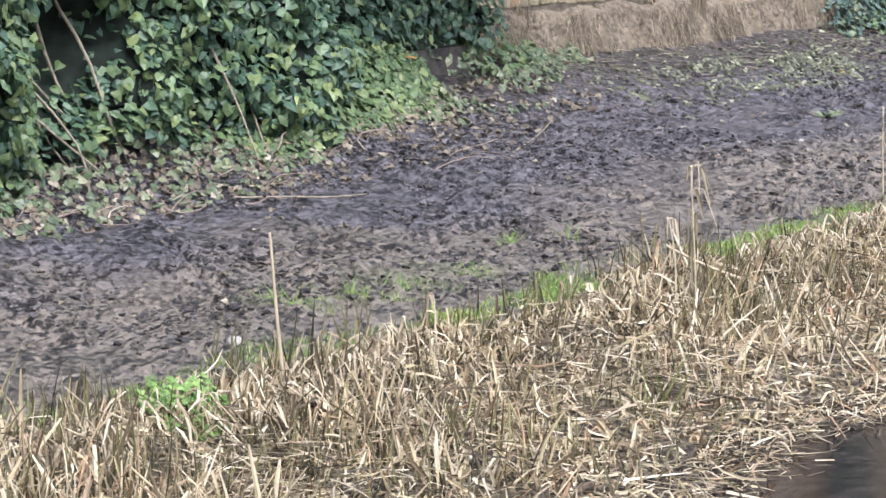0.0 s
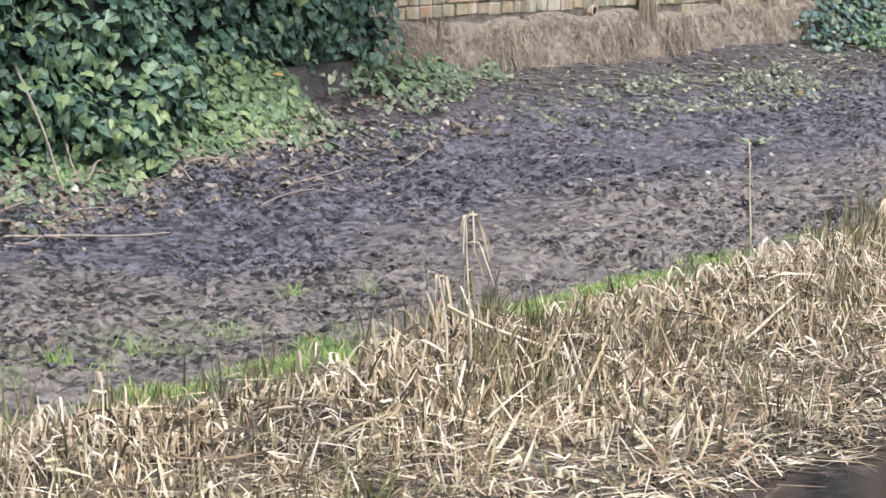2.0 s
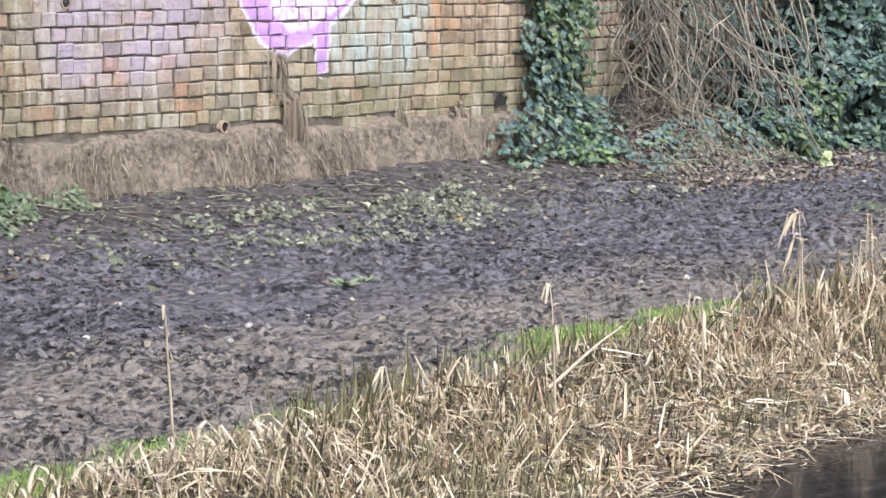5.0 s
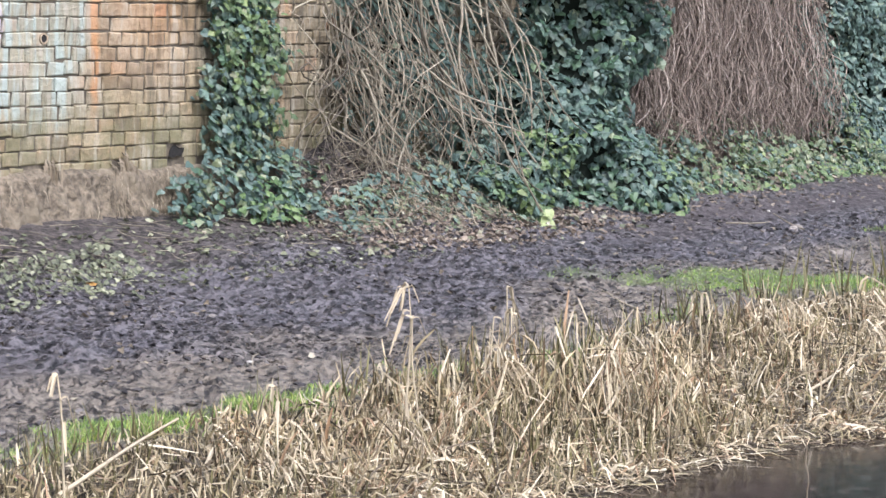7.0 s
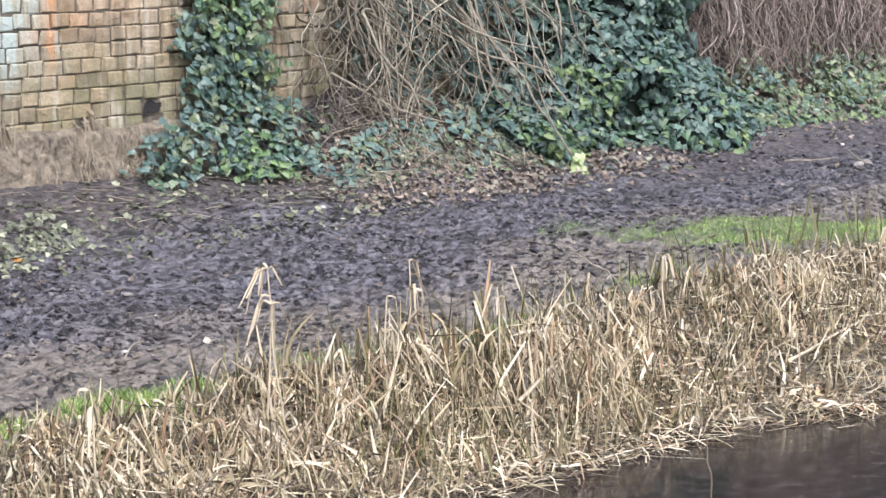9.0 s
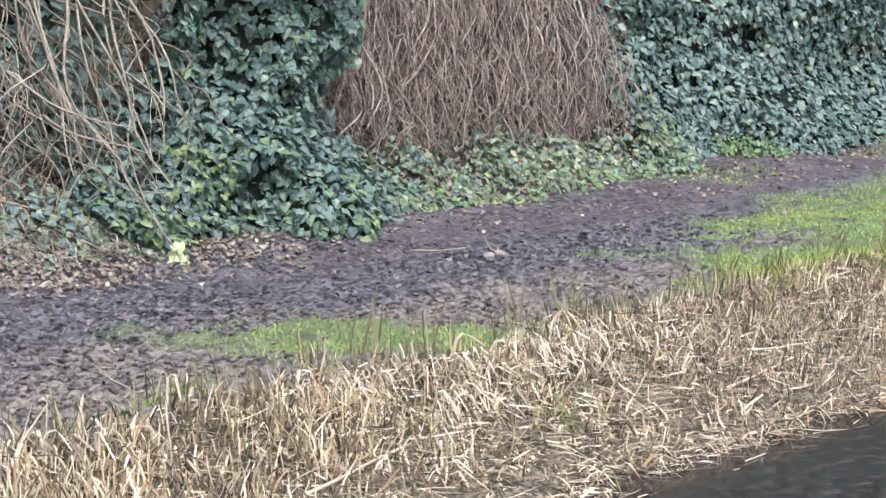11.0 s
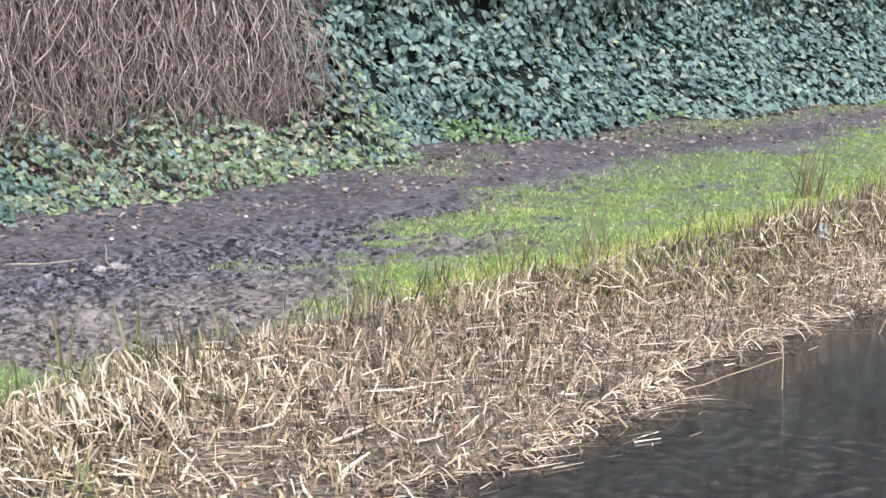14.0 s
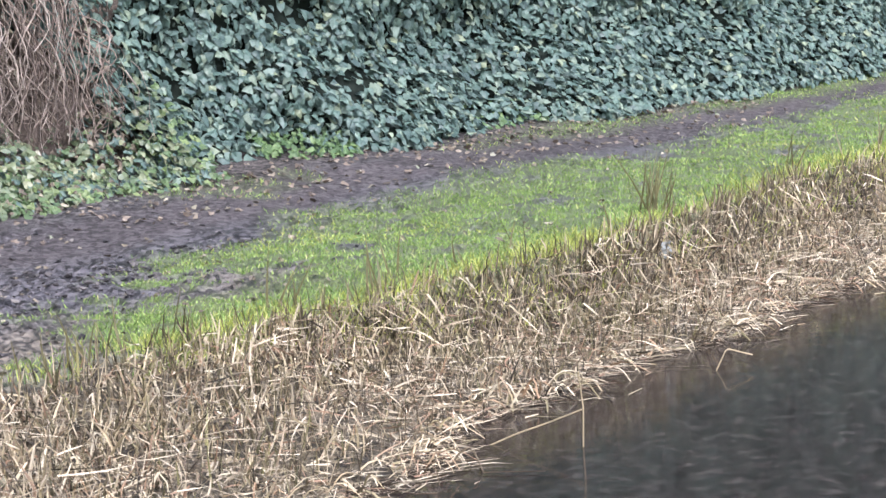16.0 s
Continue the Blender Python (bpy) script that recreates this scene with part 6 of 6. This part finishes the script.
for x, y, h, k in [(-2.2, -4.95, 0.26, 9), (11.55, -4.75, 0.16, 8), (10.95, -3.5, 0.26, 6)]:
    sedge_tuft(x, y, h, k, rt, OLIVE, "tuft of fresh green grass blades on the bank", 0.009, 0.35)
for x, y, k in [(-1.55, -3.40, 22), (-2.0, -3.5, 26), (-2.3, -3.35, 18), (-0.5, -3.2, 20), (-0.2, -3.3, 14)]:
    sedge_tuft(x, y, 0.085, k, rt, GRASS, "small tuft of bright green grass in the mud", 0.005, 0.55)
for x, y in [(9.50, -3.56), (10.7, -3.62)]:
    sedge_tuft(x, y, 0.27, 2, rt, SEDGE, "pair of broad upright green reed blades", 0.022, 0.08)
sedge_tuft(9.92, -4.25, 0.17, 12, rt, OLIVE, "short tuft of green reed blades on the bank", 0.018, 0.35)


# ---- weeds, stones and rubbish ----
def rosette(x, y, size, leaves, mat, label, r, name="weed", lift=0.5):
    z = float(surface(x, y))
    ob = thing(name, label, "weed", "weeds on the mud", (x, y, z + 0.005))
    for k in range(leaves):
        a = 2 * np.pi * k / leaves + r.normal(0, 0.3)
        tip = unit(np.array([math.cos(a), math.sin(a), r.uniform(0.1, lift)]))
        side = unit(np.cross(tip, [0, 0, 1.0]))
        s = size * r.uniform(0.7, 1.2)
        v, f = scatter(OVAL_V * [0.5, 1, 1], OVAL_F, np.array([[0, 0, 0.0]]), side[None], tip[None], s)
        child("leaf", mesh_from("leaf", v, f, mat), ob)


rr = np.random.default_rng(131)
rosette(4.62, -2.08, 0.105, 11, MUD_WEED, "leafy pale green weed growing in the mud", rr, lift=0.6)
rosette(4.84, -2.03, 0.075, 8, MUD_WEED, "small leafy green weed growing in the mud", rr, lift=0.7)
rosette(3.3, -1.2, 0.12, 7, DEAD_LEAF, "withered pale weed on the mud", rr)


def trail_end():
    """The pale young leaves at the end of a long ivy trail."""
    r = np.random.default_rng(135)
    ob = thing("ivy_trail", "thin ivy trail ending in bright yellow-green leaves", "ivy", at=(10.92, -0.95, -0.16))
    base = np.array(ob.location)
    v, f = tube(wavy(np.array([10.70, -0.86, 0.52]) - base, (0, 0, 0.08), 9, r, 0.05), 0.005)
    child("stem", mesh_from("stem", v, f, VINE, True), ob)
    for k in range(8):
        at = np.array([[r.normal(0, 0.04), -0.03 - 0.02 * r.random(), 0.12 * r.random()]])
        side, tip = leaf_frames(1, np.array([[-0.5, -0.8, 0.3]]), 1.0, r, 0.3)
        v, f = scatter(IVY_V, IVY_F, at, side, tip, 0.075 * r.uniform(0.7, 1.2))
        child("leaf", mesh_from("leaf", v, f, BRIGHT_LEAF), ob, "bright yellow-green young leaf")


trail_end()


def tussock(x, z, length, count, r):
    """A bunch of dead grass hanging from a joint of the wall."""
    ob = thing("dead_tussock", "bunch of dead brown grass hanging from the wall", "dead grass", "hanging tussocks", (x, -0.01, z))
    for k in range(2 * count):
        base = np.array([[r.normal(0, 0.035), 0.0, r.normal(0, 0.02)]])
        way = unit(np.array([[r.normal(0, 0.4), -0.6, r.uniform(-0.2, 0.6)]]))
        tip = unit(np.array([[r.normal(0, 0.12), -0.05, -1.0]]))
        v, f = strips(base, way, tip, np.array([length * r.uniform(0.5, 1.1)]), np.array([0.011]), np.array([0.2]), 5, 0.3)
        child("blade", mesh_from("blade", v, f, HAY), ob)


rk = np.random.default_rng(137)
for x, z, ln, k in [(6.50, 0.66, 0.22, 16), (6.58, 0.44, 0.34, 22), (6.66, 0.32, 0.28, 16), (8.15, 0.30, 0.26, 14), (5.3, 0.28, 0.2, 10), (4.4, 0.30, 0.22, 12), (7.6, 0.30, 0.2, 10)]:
    tussock(x, z, ln, k, rk)


def lump(name, label, category, at, size, mat, seed, group=""):
    bm = bmesh.new()
    bmesh.ops.create_icosphere(bm, subdivisions=2, radius=1.0)
    for v in bm.verts:
        k = 1 + 0.22 * noise.noise(v.co * 1.6 + Vector((seed, 0, 0))) + 0.08 * noise.noise(v.co * 4.1)
        v.co = Vector((v.co.x * size[0], v.co.y * size[1], v.co.z * size[2])) * k
    ob = part(name, bm, mat, None, label)
    ob.location = at
    return tagged(ob, label, category, group)


for x, y, s, mat in [(-3.07, -3.77, 0.034, PEBBLE), (3.46, -2.52, 0.020, PEBBLE), (3.08, -2.76, 0.018, PEBBLE), (5.75, -2.97, 0.018, PEBBLE), (8.9, -0.95, 0.02, PEBBLE), (2.7, -2.32, 0.02, PEBBLE), (12.6, -1.8, 0.042, STONE), (12.75, -1.72, 0.032, STONE), (12.45, -1.85, 0.036, STONE), (13.1, -1.3, 0.016, PEBBLE), (14.2, -1.2, 0.013, PEBBLE)]:
    z = float(surface(x, y))
    lump("stone", "pale rounded stone lying on the mud" if mat is PEBBLE else "grey rubble stone lying on the mud", "stone", (x, y, z + 0.3 * s), (s, s * 0.8, s * 0.6), mat, x, "stones")


def stone_block(at, size):
    """A rough squared stone with worn arrises."""
    bm = bmesh.new()
    bmesh.ops.create_cube(bm, size=1)
    bmesh.ops.subdivide_edges(bm, edges=bm.edges[:], cuts=5, use_grid_fill=True)
    for v in bm.verts:
        q = v.co.normalized() * 0.62
        p = v.co.lerp(q, 0.12) * (1 + 0.07 * noise.noise(v.co * 3.3) + 0.04 * noise.noise(v.co * 9.0))
        v.co = (p.x * size[0], p.y * size[1], p.z * size[2])
    ob = part("stone_block", bm, SHADED_STONE, None)
    ob.location = at
    tagged(ob, "half-buried stone block coloured dark for the shade of the ivy bush", "stone block")


stone_block((3.02, -0.21, -0.08), (0.72, 0.24, 0.42))


def crumpled(name, label, at, size, mat, seed):
    r = np.random.default_rng(seed)
    bm = bmesh.new()
    bmesh.ops.create_grid(bm, x_segments=8, y_segments=8, size=0.5)
    for v in bm.verts:
        v.co.z = 0.35 * noise.noise(Vector((3 * v.co.x + seed, 3 * v.co.y, 0))) + 0.15 * r.normal() * 0.3
        v.co = Vector((v.co.x * size[0], v.co.z * size[1], (v.co.y + 0.4) * size[2]))
    bmesh.ops.solidify(bm, geom=bm.faces[:], thickness=0.003)
    ob = part(name, bm, mat, None, label)
    ob.location = at
    tagged(ob, label, "litter")


crumpled("plastic_bag", "scrap of dirty white plastic caught in the reeds", (16.62, -3.22, -0.40), (0.08, 0.05, 0.08), PLASTIC, 5)
crumpled("plastic_scrap", "scrap of white plastic in the reeds", (1.05, -4.15, -0.42), (0.10, 0.06, 0.06), PLASTIC, 6)
crumpled("plastic_wrapper", "dark plastic wrapper in the reeds", (0.93, -4.15, -0.44), (0.09, 0.06, 0.05), BLACK_PLASTIC, 7)


def big_leaf(x, y, size, mat, label, seed, lift=0.012):
    r = np.random.default_rng(seed)
    z = float(surface(x, y))
    ob = thing("fallen_leaf", label, "leaf", "large fallen leaves", (x, y, z + lift))
    side, tip = leaf_frames(1, np.array([[-0.2, -0.4, 0.9]]), 0.0, r, 0.2)
    v, f = scatter(IVY_V, IVY_F, np.zeros((1, 3)), side, tip, size)
    child("blade", mesh_from("blade", v, f, mat), ob)


for k, (x, y, size) in enumerate([(2.72, -2.33, 0.09), (3.86, -1.60, 0.11), (4.06, -1.17, 0.09), (4.3, -1.3, 0.09), (0.53, -1.47, 0.11), (-2.0, -1.95, 0.10), (11.68, -1.24, 0.10), (9.03, -1.33, 0.11), (8.6, -1.05, 0.09), (10.0, -1.15, 0.08)]):
    big_leaf(x, y, size, WEED, "large pale dead leaf lying on the mud", 300 + k)
big_leaf(6.80, -1.11, 0.09, plain("amber_leaf", (0.26, 0.13, 0.03), (0.42, 0.24, 0.07), 40, 0.6, 0.002), "single amber-yellow fallen leaf on the mud", 320)
big_leaf(0.28, -1.20, 0.08, plain("rust_leaf", (0.15, 0.07, 0.035), (0.27, 0.135, 0.07), 40, 0.6, 0.002), "rust-brown fallen leaf below the ivy bush", 321)
big_leaf(2.36, -0.60, 0.065, plain("amber_leaf", (0.26, 0.13, 0.03), (0.46, 0.27, 0.07), 40, 0.6, 0.002), "amber-yellow leaf caught on the weeds by the bush", 322, 0.25)
crumpled("plastic_scrap", "pale scrap of plastic on the reed mat", (-0.35, -4.4, -0.55), (0.07, 0.04, 0.03), PLASTIC, 8)


# ---- drain pipe and weep holes in the wall ----
def pipe_end(name, label, x, z, radius, proud):
    ob = thing(name, label, "pipe", "pipe ends", (x, 0, z))
    rim = [(radius * math.cos(a), radius * math.sin(a)) for a in np.linspace(0, 2 * np.pi, 20, endpoint=False)]
    bm = bmesh.new()
    rings = []
    for k, y in ((1.0, 0.08), (1.0, -proud), (0.72, -proud), (0.70, 0.02)):
        rings.append([bm.verts.new((p * k, y, q * k)) for p, q in rim])
    for a, b in zip(rings, rings[1:]):
        for i in range(20):
            bm.faces.new((a[i], a[(i + 1) % 20], b[(i + 1) % 20], b[i]))
    part("rim", bm, CLAY, ob, "worn clay pipe rim")
    bm = bmesh.new()
    # a flat black disc just inside the rim replaces the shaded bore
    bm.faces.new([bm.verts.new((p * 0.71, -proud * 0.4, q * 0.71)) for p, q in rim])
    part("bore", bm, HOLE_SHADE, ob, "near-black disc standing in for the shade in the pipe")


pipe_end("drain_pipe", "short clay drain pipe end low in the wall", 6.06, 0.285, 0.038, 0.022)
pipe_end("weep_pipe", "small pipe hole through the bricks", 4.87, 0.98, 0.035, 0.008)
pipe_end("weep_pipe", "small pipe hole through the bricks", 7.55, 0.975, 0.030, 0.006)
def ragged_hole(x, z, wide, high):
    """A nearly flat black patch with a jagged lip, for the shade of a broken-out pocket."""
    r = np.random.default_rng(141)
    bm = bmesh.new()
    turn = np.linspace(0, 2 * np.pi, 15, endpoint=False)
    k = r.uniform(0.6, 1.15, 15)
    rings = [[bm.verts.new((wide * s * q * math.cos(a), y, high * s * q * math.sin(a))) for a, q in zip(turn, k)] for s, y in ((1.0, -0.009), (0.95, -0.007), (0.9, -0.005))]
    for a, b in zip(rings, rings[1:]):
        for i in range(15):
            bm.faces.new((a[i], a[(i + 1) % 15], b[(i + 1) % 15], b[i]))
    bm.faces.new(rings[-1])
    ob = part("hole_patch", bm, HOLE_SHADE, None)
    ob.location = (x, 0, z)
    tagged(ob, "flat ragged patch painted as the shade where a brick has broken out", "hole")


ragged_hole(8.60, 0.335, 0.068, 0.040)


def build_footing():
    gx, gz = np.meshgrid(np.arange(3.0, 9.0, 0.014), np.linspace(-0.15, 0.33, 36), indexing="ij")
    top = 0.285 + 0.03 * fbm(2.5 * gx, 0 * gx, 3)
    u = (gz + 0.15) / 0.48
    z = -0.15 + (top + 0.15) * u
    y = -(0.035 + 0.13 * (1 - u) + 0.020 * fbm(5 * gx, 5 * gz, 3) + 0.026 * fbm(21 * gx, 7 * gz, 3)) * np.clip((1 - u) * 9, 0, 1) + 0.02 * (u > 0.97)
    n = gx.shape[1]
    i, j = np.meshgrid(np.arange(gx.shape[0] - 1), np.arange(n - 1), indexing="ij")
    f = np.stack([i * n + j, (i + 1) * n + j, (i + 1) * n + j + 1, i * n + j + 1], -1).reshape(-1, 4)
    tagged(new("wall_footing", mesh_from("wall_footing", np.stack([gx, y, z], -1).reshape(-1, 3), f, EARTH, True)), "rough earthy footing below the bricks", "wall footing", kind="structure")


build_footing()


# ---- bricks: those of the bare stretch one by one, the rest of the wall joined ----
def lay_bricks():
    r = np.random.default_rng(141)
    shapes = {size: [brick_mesh(size, 200 + 10 * k + int(1000 * size)) for k in range(5)] for size in (0.215, 0.112)}
    shared = {size: [mesh_from("brick", v, f, BRICK) for v, f in some] for size, some in shapes.items()}
    rest, made = [], 0
    for c in range(-1, 40):
        for x, size, stretch in bond(c, 2.6, 12.2, r):
            z = FOOT + c * COURSE + r.normal(0, 0.002) + 0.007 * float(vnoise(np.array(1.3 * x), np.array(0.21 * c)))
            y = float(np.clip(r.normal(0, 0.004), -0.008, 0.004))
            k = int(r.integers(5))
            if c == -1 and (r.random() < 0.4 or x < 7.0):
                continue
            if abs(x + size / 2 - 8.60) < 0.09 and c == 0:
                continue
            if c <= 8 and 4.55 < x < 8.85 and made < 300:
                ob = child("brick", shared[size][k], wall)
                ob.location = (x, y, z)
                ob.scale = (stretch, 1, 1)
                made += 1
            else:
                v, f = shapes[size][k]
                rest.append((v * [stretch, 1, 1] + [x, y, z], f))
    v, f = join(rest)
    child("brickwork", mesh_from("brickwork", v, f, BRICK), wall, "weathered buff brickwork", "stuff")


lay_bricks()
